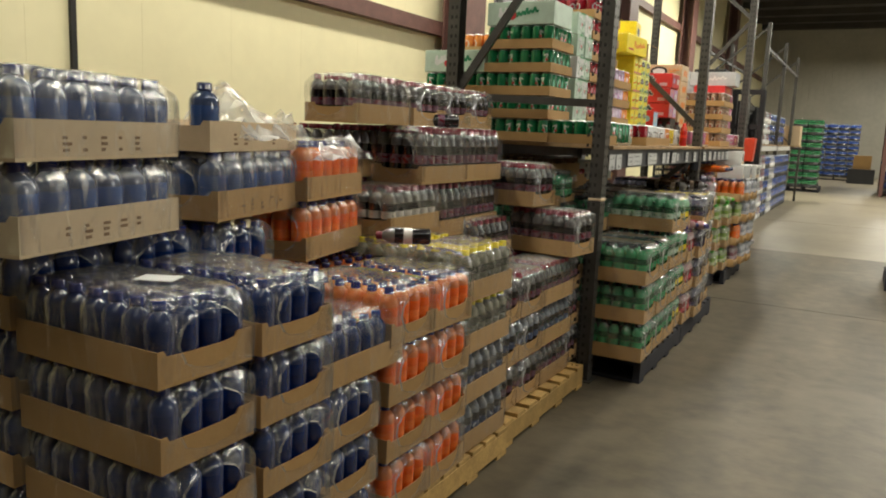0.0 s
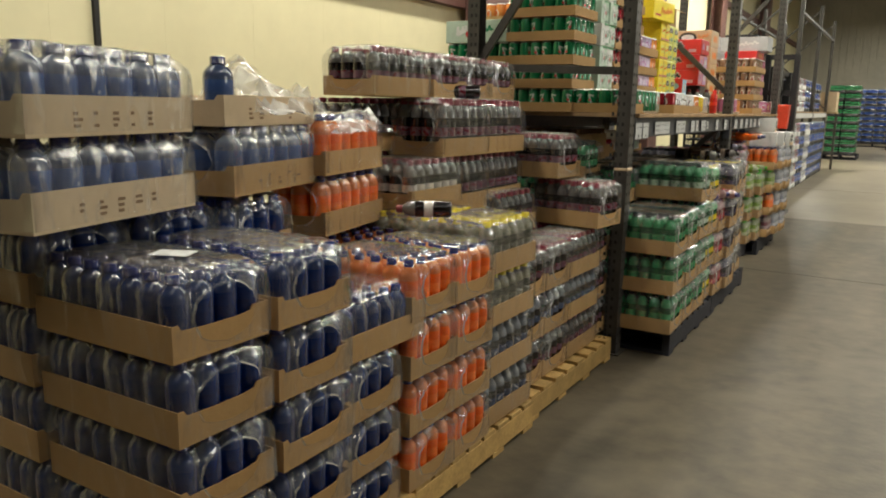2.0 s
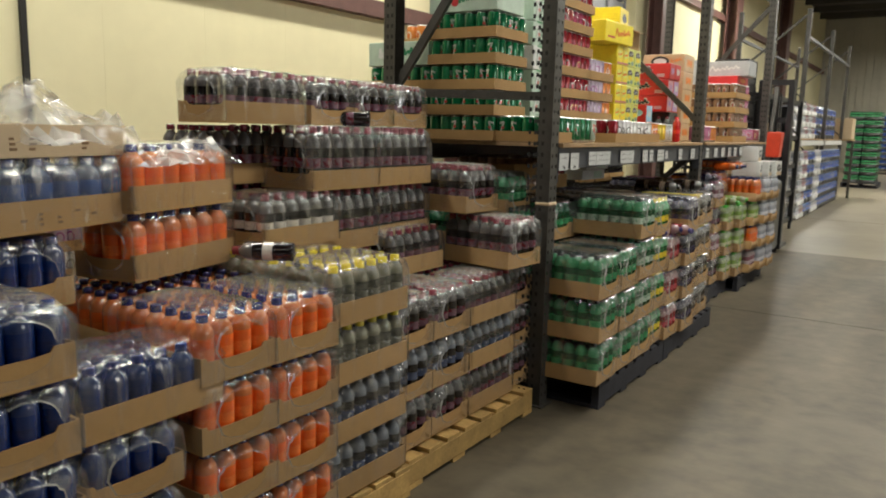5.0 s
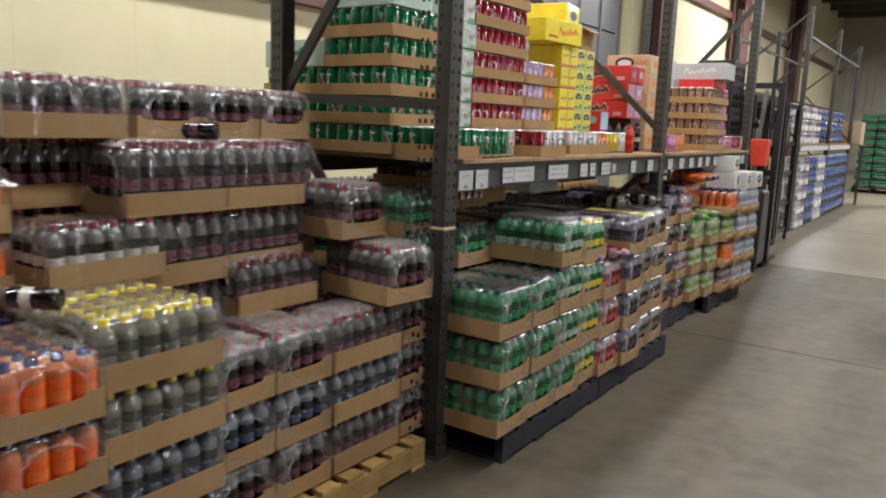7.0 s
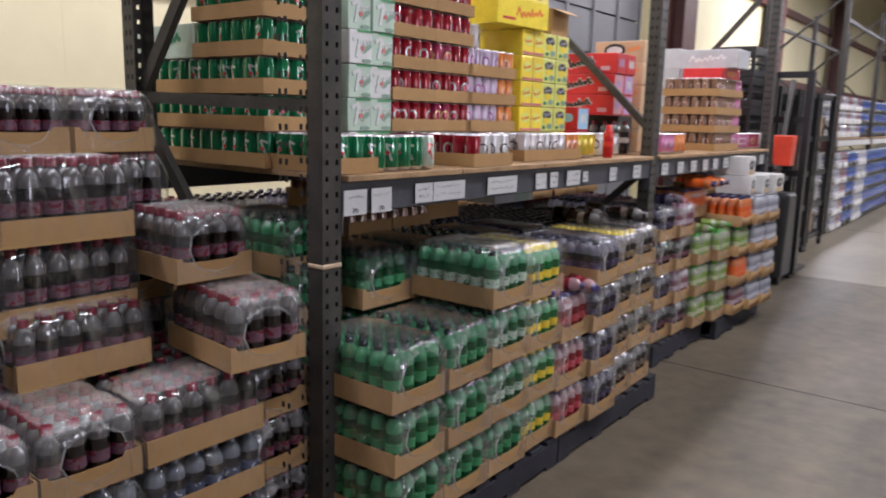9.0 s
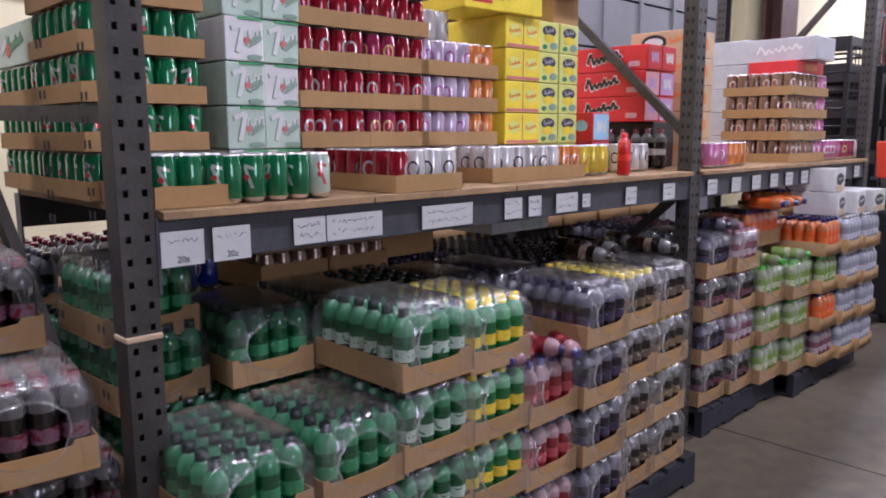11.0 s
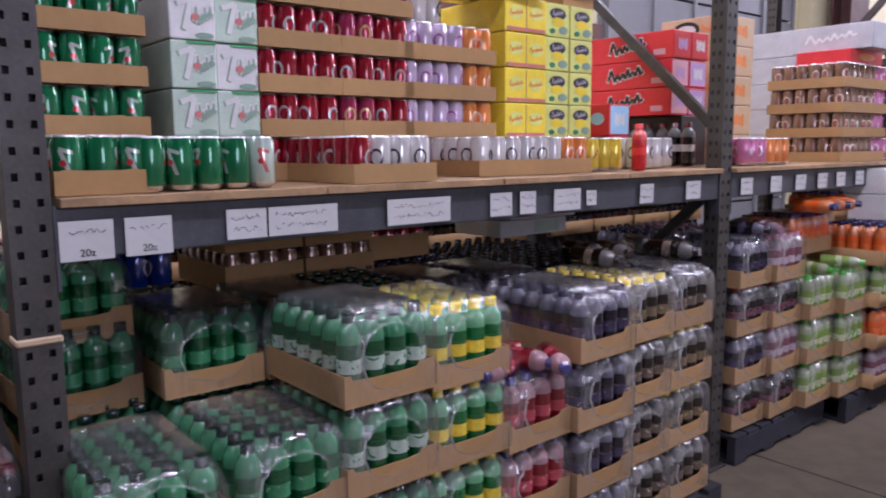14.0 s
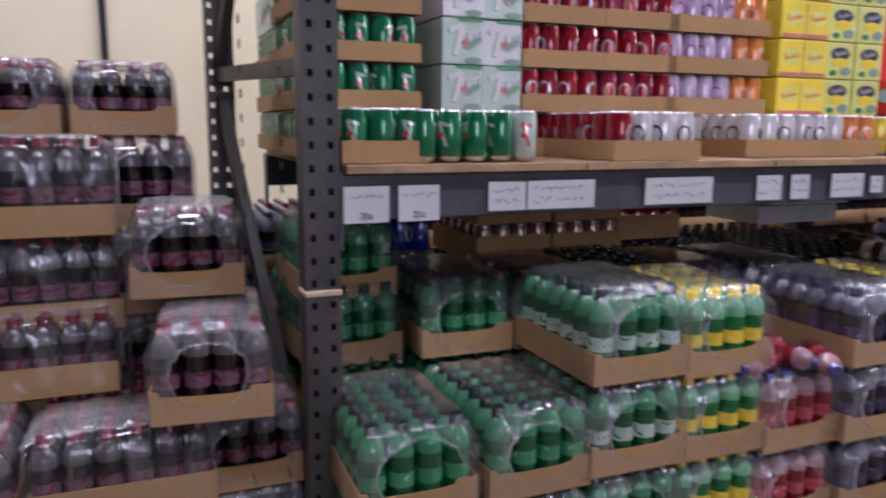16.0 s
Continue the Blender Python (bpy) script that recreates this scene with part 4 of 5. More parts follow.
def carton(w, d, h, colour, m, label, marks=(), kind="drink_carton"):
    """A printed carton: w along y, d along x; marks are (colour, y, z, width, height) on the front face."""
    t = thing(kind, label, "carton", "drink cartons", m)
    bm = bmesh.new()
    add_box(bm, -d, -w / 2, 0, 0, w / 2, h)
    bevel(bm, 0.005, 2)
    part("box", bm, colour, t)
    for i, (c, y, z, mw, mh, shape) in enumerate(marks):
        bm = bmesh.new()
        if shape == "oval":
            ring = [bm.verts.new((0.0012 + 0.0004 * i, y + mw / 2 * math.cos(a * math.pi / 8), z + mh / 2 * math.sin(a * math.pi / 8))) for a in range(16)]
            bm.faces.new(ring)
            back = [bm.verts.new((0.0002, v.co.y, v.co.z)) for v in ring]
            for a in range(16):
                bm.faces.new((ring[a], back[a], back[(a + 1) % 16], ring[(a + 1) % 16]))
        elif shape == "hook":
            pts = [(y + a * mw, z + b * mh) for a, b in ((-0.42, 0.28), (0.1, 0.45), (-0.18, -0.5))]
            for q, ((a0, b0), (a1, b1)) in enumerate(zip(pts, pts[1:])):
                dx = 0.0009 + 0.0004 * i + 0.0001 * q
                add_beam(bm, (dx, a0, b0), (dx, a1, b1), 0.0012, mh / 6)
        elif shape in ("slant", "script"):
            pts = [(-0.5, -0.25), (-0.42, 0.45), (-0.30, -0.35), (-0.24, 0.10), (-0.15, -0.28), (-0.08, 0.15), (0.0, -0.22), (0.07, 0.38), (0.12, -0.18), (0.22, 0.18), (0.28, -0.12), (0.36, 0.42), (0.42, -0.05), (0.5, 0.1)]
            pts = [(y + a * mw, z + (b + 0.12 * a) * mh) for a, b in pts]
            for q, ((a0, b0), (a1, b1)) in enumerate(zip(pts, pts[1:])):
                dx = 0.0009 + 0.0004 * i + 0.00006 * q
                add_beam(bm, (dx, a0, b0), (dx, a1, b1), 0.0012, mh / (5 if shape == "slant" else 13))
        else:
            add_box(bm, 0.0002, y - mw / 2, z - mh / 2, 0.0012 + 0.0004 * i, y + mw / 2, z + mh / 2)
        part("print", bm, c, t, "printed shape")
    return t


def pap(name, c):
    return mat(name, c, 0.38, var=0.12, scale=14, coat=0.15, rnd=0.05)


PC = dict(mint=pap("mint_carton", (0.52, 0.64, 0.53)), white=pap("white_carton", (0.72, 0.72, 0.70)), dgreen=pap("dark_green_print", (0.03, 0.22, 0.10)), sage=pap("sage_print", (0.26, 0.38, 0.29)), faded=pap("faded_red_print", (0.60, 0.20, 0.18)), leaf=pap("leaf_green_print", (0.10, 0.42, 0.16)), red=pap("red_carton", (0.62, 0.03, 0.03)), rprint=pap("red_print", (0.6, 0.04, 0.05)),
          yellow=pap("yellow_carton", (0.85, 0.68, 0.02)), lemon=pap("pale_yellow_carton", (0.74, 0.76, 0.20)), black=pap("black_print", (0.02, 0.02, 0.02)), plum=pap("dark_plum_print", (0.05, 0.04, 0.07)), beige=pap("beige_carton", (0.62, 0.45, 0.26)),
          sky=pap("sky_carton", (0.35, 0.58, 0.75)), silver=pap("silver_carton", (0.50, 0.51, 0.53)), orange=pap("orange_carton", (0.8, 0.25, 0.03)), violet=pap("violet_carton", (0.55, 0.35, 0.60)), pink=pap("pink_carton", (0.72, 0.38, 0.42)))

for k in range(6):
    for j, y in enumerate((5.083, 5.208)):
        carton(0.124, 0.40, 0.124, PC["mint"] if (k + j) % 3 else PC["white"], pose(X + rng.uniform(-0.01, 0.005), y, D0 + k * CP), "pale green and white twelve-can soda carton",
               [(PC["sage"], -0.014, 0.064, 0.074, 0.084, "hook"), (PC["white"], -0.010, 0.066, 0.074, 0.084, "hook"), (PC["white"], 0.028, 0.066, 0.05, 0.06, "slant"), (PC["sage"], 0.03, 0.061, 0.05, 0.06, "script"), (PC["faded"], 0.006, 0.058, 0.02, 0.02, "oval"), (PC["sage"], 0.03, 0.012, 0.05, 0.016, "oval"), (PC["leaf"], 0.02, 0.1205, 0.08, 0.006, "bar")])
# big pale boxes on top of the green trays, lettered shapes towards the open side
SEVEN = [(PC["dgreen"], 0.03, 0.065, 0.16, 0.06, "slant"), (PC["white"], -0.09, 0.065, 0.07, 0.07, "slant"), (PC["rprint"], -0.045, 0.05, 0.045, 0.045, "oval")]
carton(0.40, 0.28, 0.125, PC["mint"], pose(X - 0.205, 4.63, D0 + 5 * CP, 0, 0, -90), "large pale green soda carton on can trays", SEVEN)
carton(0.40, 0.28, 0.125, PC["mint"], pose(X - 0.61, 4.64, D0 + 3 * CP, 0, 0, -90), "large pale green soda carton on lower trays", SEVEN)
for k in range(5):
    carton(0.215, 0.40, 0.124, PC["yellow"], pose(X, 6.335, D0 + k * CP), "bright yellow soda carton with lettering shapes", [(PC["lemon"], -0.052, 0.068, 0.075, 0.05, "oval"), (PC["lemon"], 0.052, 0.068, 0.075, 0.05, "oval"), (PC["orange"], -0.052, 0.066, 0.07, 0.03, "script"), (PC["orange"], 0.052, 0.066, 0.07, 0.03, "script"), (PC["faded"], 0.0, 0.010, 0.2, 0.012, "bar"), (PC["beige"], 0.0, 0.06, 0.002, 0.115, "bar")])
    for y in (6.515, 6.655):
        carton(0.13, 0.40, 0.124, PC["lemon"], pose(X - 0.01, y, D0 + k * CP), "yellow-green soda carton with dark emblem", [(PC["plum"], 0.0, 0.085, 0.09, 0.045, "oval"), (PC["yellow"], 0.0, 0.055, 0.07, 0.035, "oval"), (PC["silver"], 0.0, 0.086, 0.06, 0.03, "script"), (PC["sage"], 0.03, 0.026, 0.05, 0.03, "oval"), (PC["dgreen"], -0.03, 0.02, 0.03, 0.02, "oval")])
carton(0.42, 0.28, 0.13, PC["yellow"], pose(X + 0.02, 6.20, D0 + 5 * CP, 0, 0, -4), "long yellow soda carton lying across the stack", [(PC["orange"], 0.05, 0.065, 0.22, 0.06, "slant"), (PC["rprint"], -0.12, 0.03, 0.10, 0.012, "bar")])
carton(0.25, 0.28, 0.13, PC["yellow"], pose(X - 0.05, 6.45, D0 + 6 * CP, 0, 0, 8), "yellow soda carton on top of the stack", [(PC["black"], 0, 0.065, 0.12, 0.06, "oval")])
t = thing("open_carton", "open brown cardboard box on top of cartons", "carton", "", pose(X - 0.15, 6.68, D0 + 5 * CP))
bm = bmesh.new()
add_box(bm, -0.1, -0.09, 0, 0.1, 0.09, 0.004)
for x0, y0, x1, y1 in ((-0.1, -0.09, 0.1, -0.086), (-0.1, 0.086, 0.1, 0.09), (-0.1, -0.086, -0.096, 0.086), (0.096, -0.086, 0.1, 0.086)):
    add_box(bm, x0, y0, 0.004, x1, y1, 0.14)
part("box", bm, M["card"], t)
bm = bmesh.new()
add_beam(bm, (0.10, 0, 0.14), (0.17, 0, 0.11), 0.17, 0.003)
part("flap", bm, M["card"], t)
def end_panel(t, w, d, h, colour, spot):
    """The printed short end of a carton that stands with its long side towards the frame."""
    bm = bmesh.new()
    add_box(bm, -d + 0.008, w / 2 + 0.0003, 0.008, -0.008, w / 2 + 0.0012, h - 0.008)
    part("end_print", bm, colour, t, "printed carton end")
    bm = bmesh.new()
    for a in range(5):
        add_box(bm, -d * 0.75 + a * d * 0.1, w / 2 + 0.0014, h * (0.30 + 0.04 * (a % 3)), -d * 0.75 + a * d * 0.1 + d * 0.08, w / 2 + 0.002, h * (0.72 - 0.07 * (a % 2)))
    part("print", bm, spot, t, "printed shape")


for k in range(2):
    t = carton(0.26, 0.135, 0.13, PC["red"], pose(-1.40, 6.785, D0 + k * 0.132, 0, 0, -90), "small red soda carton with sky blue end", [(PC["pink"], -0.03, 0.06, 0.09, 0.06, "bar"), (PC["sky"], 0.07, 0.07, 0.07, 0.05, "oval")])
    end_panel(t, 0.26, 0.135, 0.13, PC["sky"], PC["white"])
carton(0.46, 0.20, 0.222, PC["black"], pose(-1.475, 7.26, D0, 0, 0, -90), "dark carton under the red boxes")
LOGO = [(PC["white"], -0.01, 0.062, 0.20, 0.085, "slant"), (PC["black"], -0.01, 0.063, 0.195, 0.07, "slant"), (PC["pink"], 0.16, 0.03, 0.06, 0.025, "bar")]
for k in range(3):
    for j_, (end, spot) in enumerate(((PC["pink"], PC["violet"]), (PC["violet"], PC["white"]))):
        t = carton(0.46, 0.135, 0.12, PC["red"], pose(-1.475 + 0.008 * (k == 2), 7.17 + j_ * 0.137, D0 + 0.224 + k * 0.122, 0, 0, -90), "long red soda carton with dark lettering shapes", LOGO)
        end_panel(t, 0.46, 0.135, 0.12, end if k < 2 else PC["red"], spot)
for k in range(5):
    t = carton(0.34, 0.28, 0.138, PC["beige"], pose(-1.43, 7.60, D0 + k * 0.14, 0, 0, -90), "beige root beer carton with oval emblem", [(PC["black"], -0.03, 0.08, 0.15, 0.085, "oval"), (PC["white"], -0.03, 0.08, 0.11, 0.05, "oval"), (PC["orange"], 0.10, 0.085, 0.09, 0.05, "script")])
    end_panel(t, 0.34, 0.28, 0.138, PC["beige"], PC["orange"])

# front row on the deck
can_tray(["green"], -0.94 - 0.2, 4.755, D0, 0, 5, 3, covered=False)
can_tray(["green", "green", "pale"], -0.965 - 0.066, 4.985, D0, 0, 2, 5, covered=False, open_tray=False)
can_tray(["red", "white", "white", "white"], -0.94 - 0.2, 5.48, D0, 0, 6, 4, covered=False)
can_tray(["white", "white", "orange"], -1.03 - 0.14, 6.13, D0, 0, 4, 8, covered=False)
can_tray(["yellow"], -1.05 - 0.07, 6.515, D0, 0, 2, 3, covered=False, open_tray=False)
can_tray(["white"], -1.10 - 0.07, 6.88, D0, 0, 2, 4, covered=False, open_tray=False)
b, c = bottle_mesh("scarlet", 0.9, 0.17)
t = thing("bottle", "small bright red bottle standing on the shelf edge", "bottle", "", pose(-0.985, 6.60, D0))
child("bottle_body", b, t)
child("cap", c, t)
for i in range(8):
    b, c = bottle_mesh("white_label", 1.0, 0.19)
    t = thing("bottle", "dark soda bottle with white label standing on the shelf", "bottle", "row of dark bottles", pose(-1.66 + i * 0.069, 7.215 + rng.uniform(-0.006, 0.006), D0))
    child("bottle_body", b, t)
    child("cap", c, t)

# second bay
can_tray(["stripe"], -1.06, 7.47, D0, 0, 2, 3, covered=False, open_tray=False)
can_tray(["orange"], -1.08, 7.72, D0, 0, 2, 3, covered=False, open_tray=False)
for k in range(4):
    can_tray(["brown"], -1.0 - 0.2, 8.44, D0 + k * CP, 0, covered=k < 3)
    can_tray(["brown", "stripe"], -1.0 - 0.2, 8.71, D0 + k * CP, 0, covered=k < 3)
can_tray(["stripe"], -1.06, 8.99, D0, 0, 2, 4, covered=False, open_tray=False)
can_tray(["pink"], -1.06, 9.27, D0, 0, 2, 4, covered=False, open_tray=False)
can_tray(["red"], -1.22, 9.05, D0 + CP, 0, 2, 4, covered=False, open_tray=False)
can_tray(["pink"], -1.22, 9.05, D0, 0, 2, 4, covered=False, open_tray=False)
can_tray(["white"], -1.06, 9.46, D0, 0, 2, 2, covered=False, open_tray=False)
carton(0.40, 0.28, 0.07, PC["red"], pose(-1.02, 8.6, D0 + 4 * CP), "flat red soda carton lying on can trays", [(PC["orange"], 0, 0.035, 0.2, 0.04, "oval")])
for k in range(5):
    carton(0.38, 0.28, 0.148, PC["silver"], pose(-1.45, 8.92, D0 + k * 0.15), "silver-grey soda carton with pale script", [(PC["white"], 0.0, 0.07, 0.26, 0.06, "slant")])
    carton(0.25, 0.3, 0.148, PC["red"], pose(-1.42, 9.24, D0 + k * 0.15), "plain red twelve-can soda carton", [(PC["orange"], 0, 0.06, 0.12, 0.06, "oval")])
carton(0.42, 0.28, 0.13, PC["silver"], pose(-1.15, 8.46, D0 + 4 * CP + 0.072, 0, 0, -90), "silver-grey soda carton with pale script", [(PC["white"], 0.0, 0.065, 0.26, 0.06, "slant")])


for x, y, z, a in ((-0.80, 8.62, 0.982, 6), (-0.82, 8.62, 1.118, 2), (-0.76, 8.83, 0.982, 3), (-0.72, 9.02, 0.982, -4)):
    carton(0.185, 0.26, 0.132, PC["white"], pose(x, y, z, 0, 0, a), "small white root beer carton on wrapped water", [(PC["black"], 0.0, 0.07, 0.13, 0.07, "oval"), (PC["white"], 0.0, 0.072, 0.09, 0.03, "script"), (PC["beige"], 0.0, 0.018, 0.15, 0.03, "bar")])


def crate(m):
    t = thing("plastic_crate", "black plastic bottle crate with open lattice sides", "crate", "black crates", m)
    def piece(name, *b):
        bm = bmesh.new()
        add_box(bm, *b)
        bevel(bm, 0.003)
        part(name, bm, M["black"], t)
    piece("base", -0.18, -0.23, 0, 0.18, 0.23, 0.012)
    for sx, sy in ((-1, -1), (1, -1), (1, 1), (-1, 1)):
        piece("corner_post", sx * 0.165 - 0.015, sy * 0.215 - 0.015, 0.012, sx * 0.165 + 0.015, sy * 0.215 + 0.015, 0.27)
    for z0, z1 in ((0.012, 0.07), (0.13, 0.15), (0.20, 0.27)):
        for sx in (-1, 1):
            piece("side_rail", sx * 0.17 - 0.006, -0.2, z0, sx * 0.17 + 0.006, 0.2, z1)
        for sy in (-1, 1):
            piece("end_rail", -0.15, sy * 0.22 - 0.006, z0, 0.15, sy * 0.22 + 0.006, z1)
    for i in range(5):
        yy = -0.16 + i * 0.08
        for sx in (-1, 1):
            piece("slat", sx * 0.17 - 0.005, yy - 0.008, 0.07, sx * 0.17 + 0.005, yy + 0.008, 0.2)
    return t


c0 = crate(pose(-1.5, 10.4, 0.001))
for k in range(1, 8):
    copy_thing(c0, pose(-1.5, 10.4, 0.001 + k * 0.272, 0, 0, rng.uniform(-2, 2)))
for k in range(6):
    copy_thing(c0, pose(-1.9, 10.45, 0.001 + k * 0.272, 0, 0, rng.uniform(-2, 2)))


# black shelving trolleys beyond the rack
def trolley(y, depth=0.5, hgt=1.85):
    t = thing("shelf_trolley", "tall black metal shelving trolley with loaded shelves", "shelving", "black trolleys", pose(-1.25, y, 0))
    for sx in (-0.55, 0.0):
        for sy in (-0.38, 0.38):
            bm = bmesh.new()
            add_box(bm, sx - 0.03, sy - 0.03, 0.1, sx + 0.03, sy + 0.03, hgt)
            part("upright", bm, M["black"], t)
            bm = bmesh.new()
            lathe(bm, [(0.02, -0.02), (0.05, -0.018), (0.05, 0.018), (0.02, 0.02)], 12, [0] * 4)
            bmesh.ops.rotate(bm, verts=bm.verts, cent=(0, 0, 0), matrix=Matrix.Rotation(math.pi / 2, 3, "Y"))
            bmesh.ops.translate(bm, verts=bm.verts, vec=(sx, sy, 0.05))
            part("wheel", bm, M["black"], t)
    for z in (0.12, 0.5, 0.9, 1.3, hgt - 0.06):
        bm = bmesh.new()
        add_box(bm, -0.52, -0.35, z, -0.0, 0.35, z + 0.06)
        part("shelf", bm, M["black"], t)
    bm = bmesh.new()
    add_box(bm, -0.575, -0.4, 0.12, -0.56, 0.4, hgt)
    part("back_panel", bm, M["black"], t)
    bm = bmesh.new()
    add_box(bm, -0.52, -0.418, 0.14, -0.03, -0.412, hgt - 0.1)
    part("side_panel", bm, M["black"], t)
    for z in (0.18, 0.56, 0.96, 1.36):
        for q in range(5):
            bm = bmesh.new()
            add_box(bm, -0.46, -0.32 + q * 0.13, z, -0.06, -0.22 + q * 0.13, z + rng.uniform(0.16, 0.27))
            bevel(bm, 0.006)
            part("packed_box", bm, [PC["silver"], PC["beige"], PC["black"], PC["black"], PC["black"], M["black"]][rng.randrange(6)], t)
    return t


for y in (11.2, 12.1, 13.0):
    trolley(y)
t = thing("red_bin", "bright orange-red plastic bin hung on a post", "bin", "", pose(-1.0, 10.22, 1.12))
bm = bmesh.new()
add_box(bm, -0.085, -0.085, 0, 0.085, 0.085, 0.27)
for v in bm.verts:
    if v.co.z < 0.1:
        v.co.x *= 0.85
        v.co.y *= 0.85
bevel(bm, 0.012, 2)
part("bin_body", bm, mat("red_orange_plastic", (0.68, 0.07, 0.03), 0.35), t)
bm = bmesh.new()
add_box(bm, -0.16, -0.03, 0.1, -0.1, 0.03, 0.2)
part("hook", bm, M["steel"], t)

# a walk-behind stacker between the rack and the trolleys
t = thing("pallet_stacker", "black walk-behind pallet stacker with a tall mast", "stacker", "", pose(-1.08, 10.55, 0))
bm = bmesh.new()
add_box(bm, -0.2, -0.30, 0.06, 0.14, 0.12, 0.86)
for v in bm.verts:
    if v.co.z > 0.5:
        v.co.y *= 0.72
bevel(bm, 0.05, 3)
part("body", bm, M["black"], t)
for x in (-0.19, 0.13):
    bm = bmesh.new()
    add_box(bm, x - 0.03, 0.14, 0.05, x + 0.03, 0.24, 1.98)
    bevel(bm, 0.004)
    part("mast_rail", bm, M["black"], t)
for z in (0.3, 1.0, 1.5, 1.92):
    bm = bmesh.new()
    add_box(bm, -0.16, 0.16, z, 0.10, 0.2, z + 0.06)
    part("cross_member", bm, M["black"], t)
bm = bmesh.new()
add_beam(bm, (-0.03, -0.1, 0.8), (-0.03, 0.19, 1.9), 0.04, 0.04)
part("lift_cylinder", bm, M["steel"], t)
bm = bmesh.new()
add_beam(bm, (-0.03, -0.24, 0.78), (0.0, -0.42, 1.12), 0.05, 0.05)
part("tiller", bm, M["black"], t)
for x in (-0.16, 0.1):
    bm = bmesh.new()
    add_box(bm, x - 0.05, 0.25, 0.05, x + 0.05, 0.62, 0.09)
    part("fork", bm, M["steel"], t)
for x, y in ((-0.15, -0.2), (0.09, -0.2), (-0.15, 0.2), (0.09, 0.2)):
    bm = bmesh.new()
    lathe(bm, [(0.03, -0.03), (0.06, -0.026), (0.06, 0.026), (0.03, 0.03)], 14, [0] * 4)
    bmesh.ops.rotate(bm, verts=bm.verts, cent=(0, 0, 0), matrix=Matrix.Rotation(math.pi / 2, 3, "Y"))
    bmesh.ops.translate(bm, verts=bm.verts, vec=(x, y, 0.06))
    part("wheel", bm, M["black"], t)

# far racks
AREA[0] = "far_stacked_cases"
FX = -1.4
for y in (14.4, 17.2, 20.0):
    t = thing("rack_upright_frame", "tall grey steel rack upright frame further down the aisle", "rack frame", "far rack frames", pose(0, y, 0))
    for x in (FX, FX - 1.0):
        bm = bmesh.new()
        add_box(bm, x - 0.035, -0.035, 0, x + 0.03, 0.035, 3.3)
        bevel(bm, 0.004)
        part("post", bm, M["steel"], t)
    for z0, z1 in ((0.4, 1.3), (1.4, 2.3), (3.2, 2.4)):
        bm = bmesh.new()
        add_beam(bm, (FX - 0.04, 0, z0), (FX - 0.96, 0, z1), 0.03, 0.03)
        part("brace", bm, M["steel"], t)
for y0, y1 in ((14.4, 17.2), (17.2, 20.0)):
    t = thing("rack_shelf", "rack shelf with pale price strip down the aisle", "rack shelf", "far rack shelves")
    for z in (1.3, 2.9):
        for x in (FX, FX - 1.0):
            bm = bmesh.new()
            add_box(bm, x - 0.025, y0 + 0.05, z - (0.1 if z < 2 else 0.04), x + 0.025, y1 - 0.05, z)
            part("beam", bm, M["beam"], t)
    bm = bmesh.new()
    add_box(bm, FX - 1.0, y0 + 0.05, 1.302, FX + 0.02, y1 - 0.05, 1.32)
    part("deck", bm, M["ply"], t)
    bm = bmesh.new()
    add_box(bm, FX + 0.032, y0 + 0.1, 1.21, FX + 0.036, y1 - 0.1, 1.29)
    part("price_strip", bm, M["paper"], t, "white price strip")
k = 0
for y in np.arange(14.75, 19.9, 0.4):
    kd = ("water", "pink", "azure", "azure", "water")[k % 5] if y < 17 else "azure"
    stack(kd, FX + 0.05, float(y), 0.02, 5, 0.22, side="long", near=False, tray="black" if kd == "azure" else "paper")
    stack(("water", "pink")[k % 2] if y < 17 else "azure", FX - 0.1, float(y), 1.325, 3, 0.2, side="long", near=False, tray="paper" if y < 17 else "black")
    k += 1
for y in (20.35,):
    carton(0.6, 0.5, 0.45, M["card_pale"], pose(-1.2, y, 1.325), "plain beige cardboard box on a shelf end")
t = thing("box_shelf", "short steel shelf carrying a cardboard box", "shelf")
bm = bmesh.new()
add_box(bm, FX - 0.6, 20.05, 1.29, -1.18, 20.7, 1.322)
part("deck", bm, M["ply"], t)
for x in (FX - 0.55, -1.24):
    bm = bmesh.new()
    add_box(bm, x, 20.6, 0, x + 0.05, 20.65, 1.29)
    part("leg", bm, M["steel"], t)

# stacked pallets at the far end
for i in range(2):
    for j in range(4):
        stack("green", -1.0 - i * 0.4, 25.2 + j * 0.3, 0.15, 9, 0.215, near=False, tray="black")
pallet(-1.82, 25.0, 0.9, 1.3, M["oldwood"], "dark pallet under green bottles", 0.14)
for i in range(4):
    for j in range(2):
        stack("azure", -1.35 + i * 0.40, 35.3 + j * 0.3, 0.15, 10, 0.21, near=False, tray="black")
pallet(-1.78, 35.1, 1.7, 1.0, M["oldwood"], "dark pallet under blue bottles", 0.14)
carton(0.5, 0.6, 0.5, M["card"], pose(0.35, 33.4, 0.55), "brown cardboard box on a pallet stack")
carton(0.9, 0.9, 0.545, M["black"], pose(0.5, 33.4, 0.0), "dark covered pallet load")

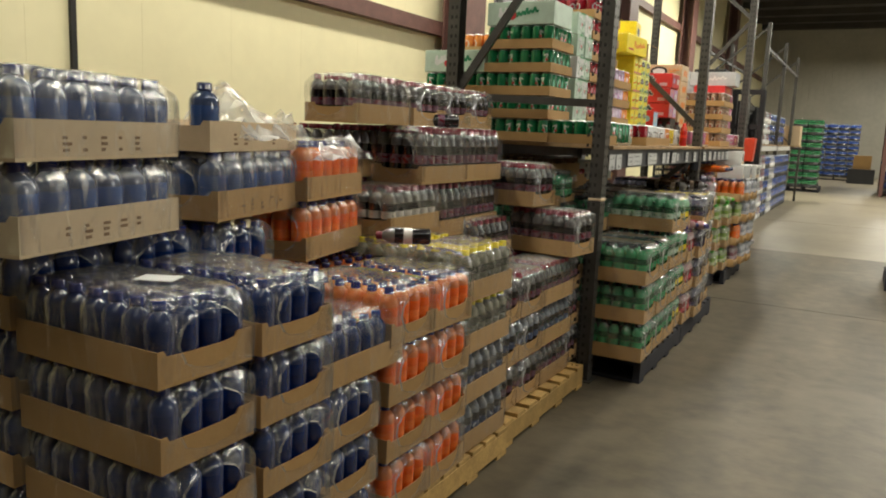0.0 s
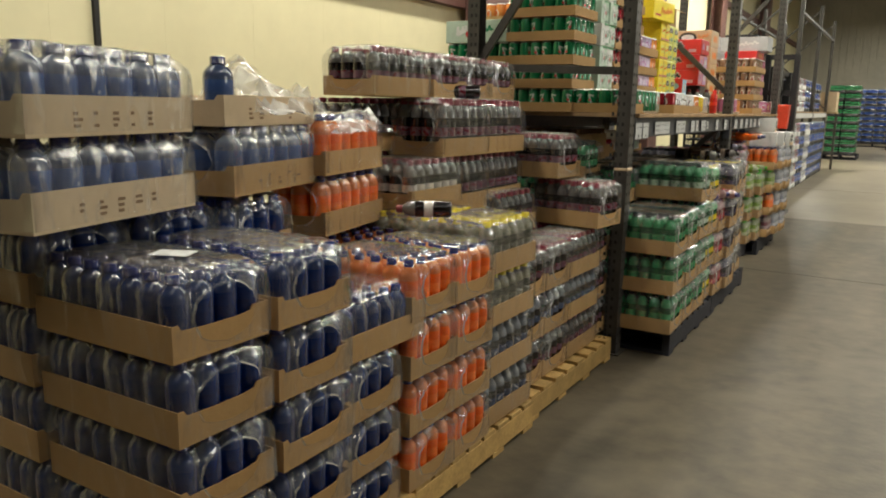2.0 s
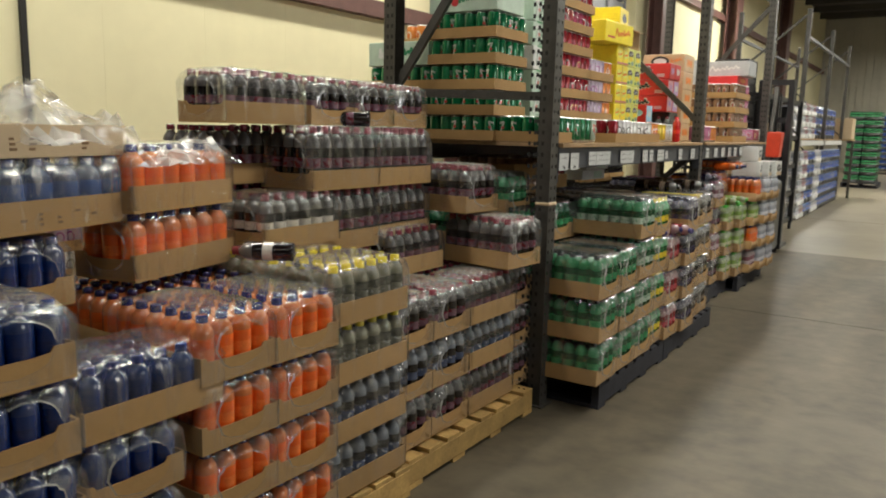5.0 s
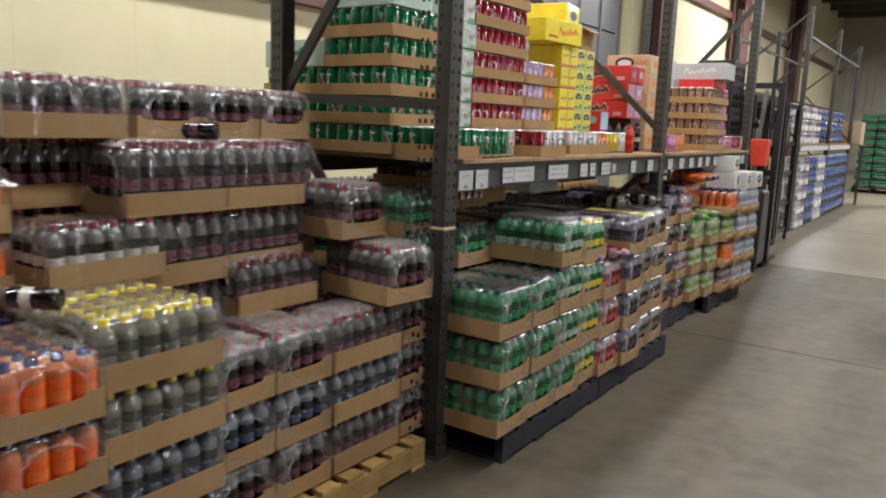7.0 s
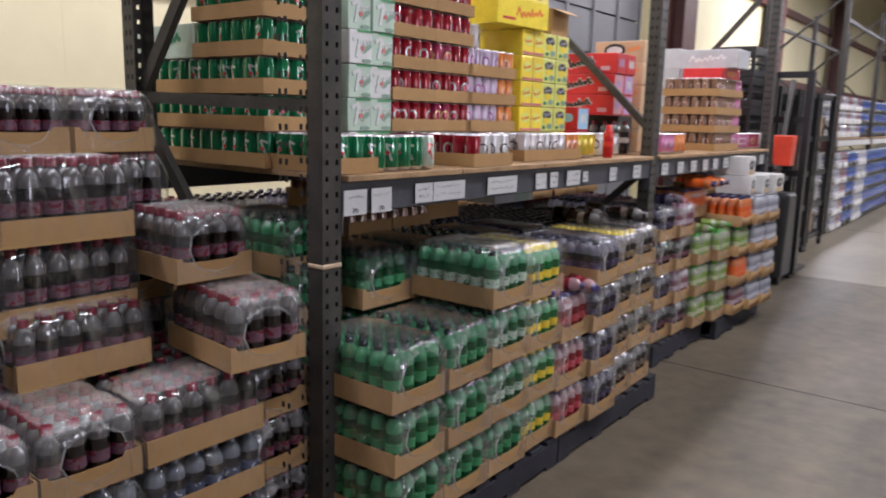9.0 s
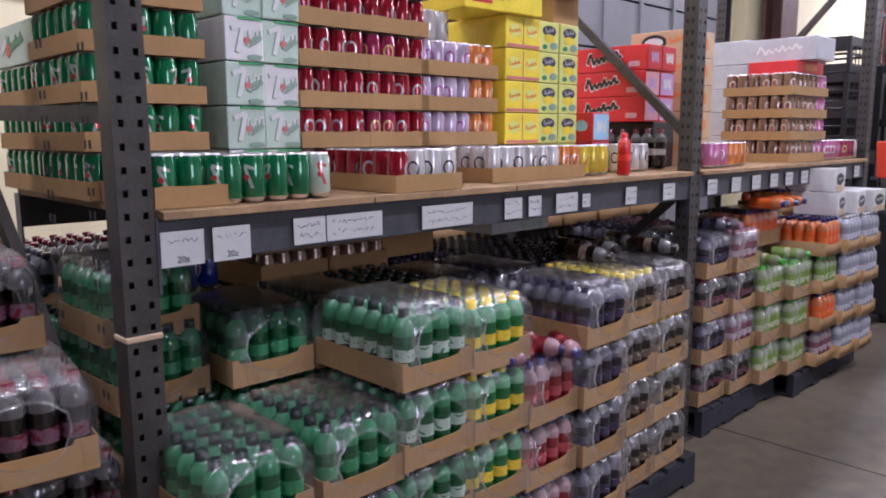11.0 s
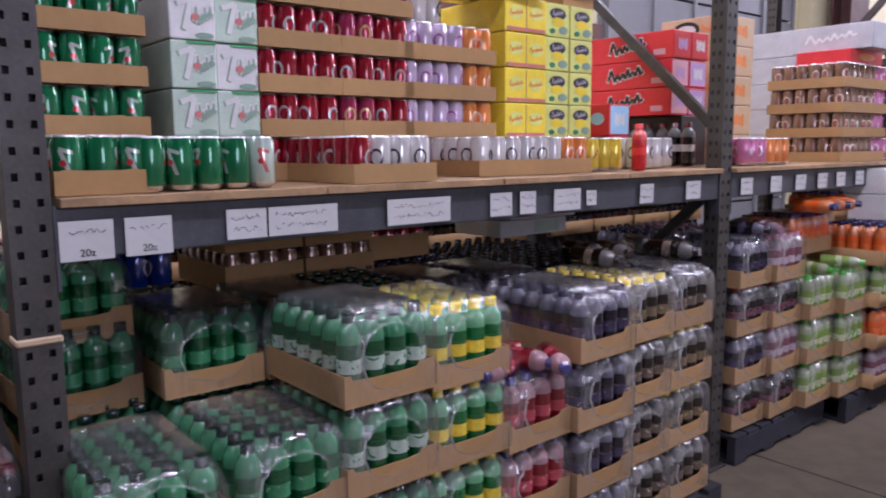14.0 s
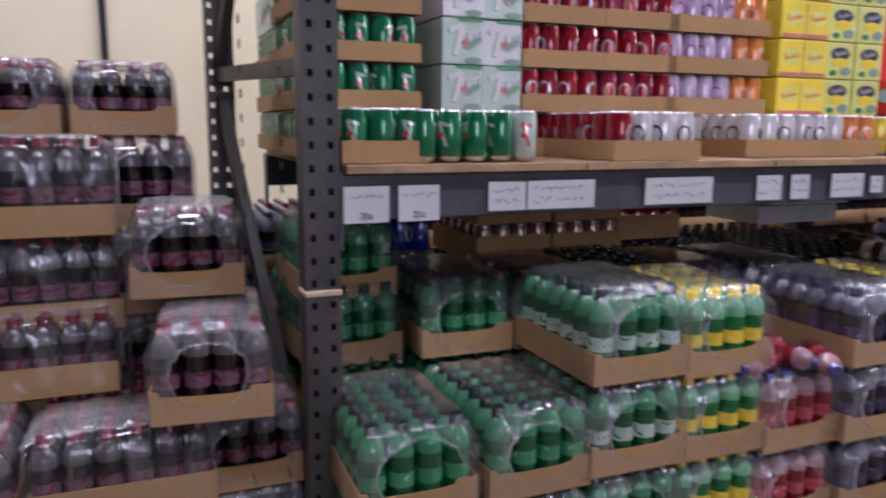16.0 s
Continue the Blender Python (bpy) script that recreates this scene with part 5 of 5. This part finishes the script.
# right side of the aisle
for j in range(3):
    for i in range(2):
        stack("blue", 0.92 + i * 0.4, 9.02 + j * 0.27, 0.13, 4, 0.2, near=False, tray="black")
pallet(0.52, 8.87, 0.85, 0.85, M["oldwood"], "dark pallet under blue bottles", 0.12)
t = thing("dark_shelving", "tall dark shelving unit filled with dark bottles", "shelving")
for y in (25.2, 28.2):
    for x in (0.64, 1.6):
        bm = bmesh.new()
        add_box(bm, x - 0.05, y - 0.05, 0, x + 0.05, y + 0.05, 4.2)
        part("upright", bm, M["girt"], t)
for z in (0.1, 0.9, 1.7, 2.5):
    bm = bmesh.new()
    add_box(bm, 0.6, 25.26, z, 1.64, 28.14, z + 0.06)
    part("shelf", bm, M["black"], t)
for z in (0.165, 0.965, 1.765):
    for y in (25.6, 26.2, 26.8, 27.4, 27.9):
        stack("blue" if z < 1 else "water", 1.02, y, z, 2, 0.25, near=False, tray="black")

# things under the shelf at the back
AREA[0] = "back_row_cases"
for q, y in enumerate((4.85, 5.24, 5.63, 6.02, 6.41, 6.80, 7.3, 7.7, 8.1, 8.5, 8.9)):
    stack(("pepper", "root", "grape", "cola")[q % 4], -2.25, y, 0.02, 5, 0.21, side="long", near=False)
# added dark stacks, they cover the lit wall to darken this corner
for y in (4.33, 4.62):
    stack("cola", -1.96, y, 0.02, 5, 0.21, near=False)
for k in range(2):
    for y in (5.36, 5.64):
        can_tray(["brown"], -1.70, y, 0.932 + k * CP, 0, tray_h=0.085)
can_tray(["red"], -1.74, 5.92, 0.975, 0, tray_h=0.085)
can_tray(["blue"], -1.5, 4.95, 0.985, 0, 2, 3, covered=False, open_tray=False)
for k in range(2):
    carton(0.42, 0.3, 0.07, PC["white"], pose(-1.62, 6.72 + 0.06 * k, 0.99 + 0.072 * k), "white and pale green carton under the shelf", [(PC["mint"], 0.08, 0.035, 0.16, 0.05, "bar")])

# stacks of can trays by the wall
for y in (2.9, 3.32):
    for k in range(10):
        can_tray(["white"] if k % 2 else ["purple"], -2.75, y, 0.001 + k * CP, 90)

join_rest()
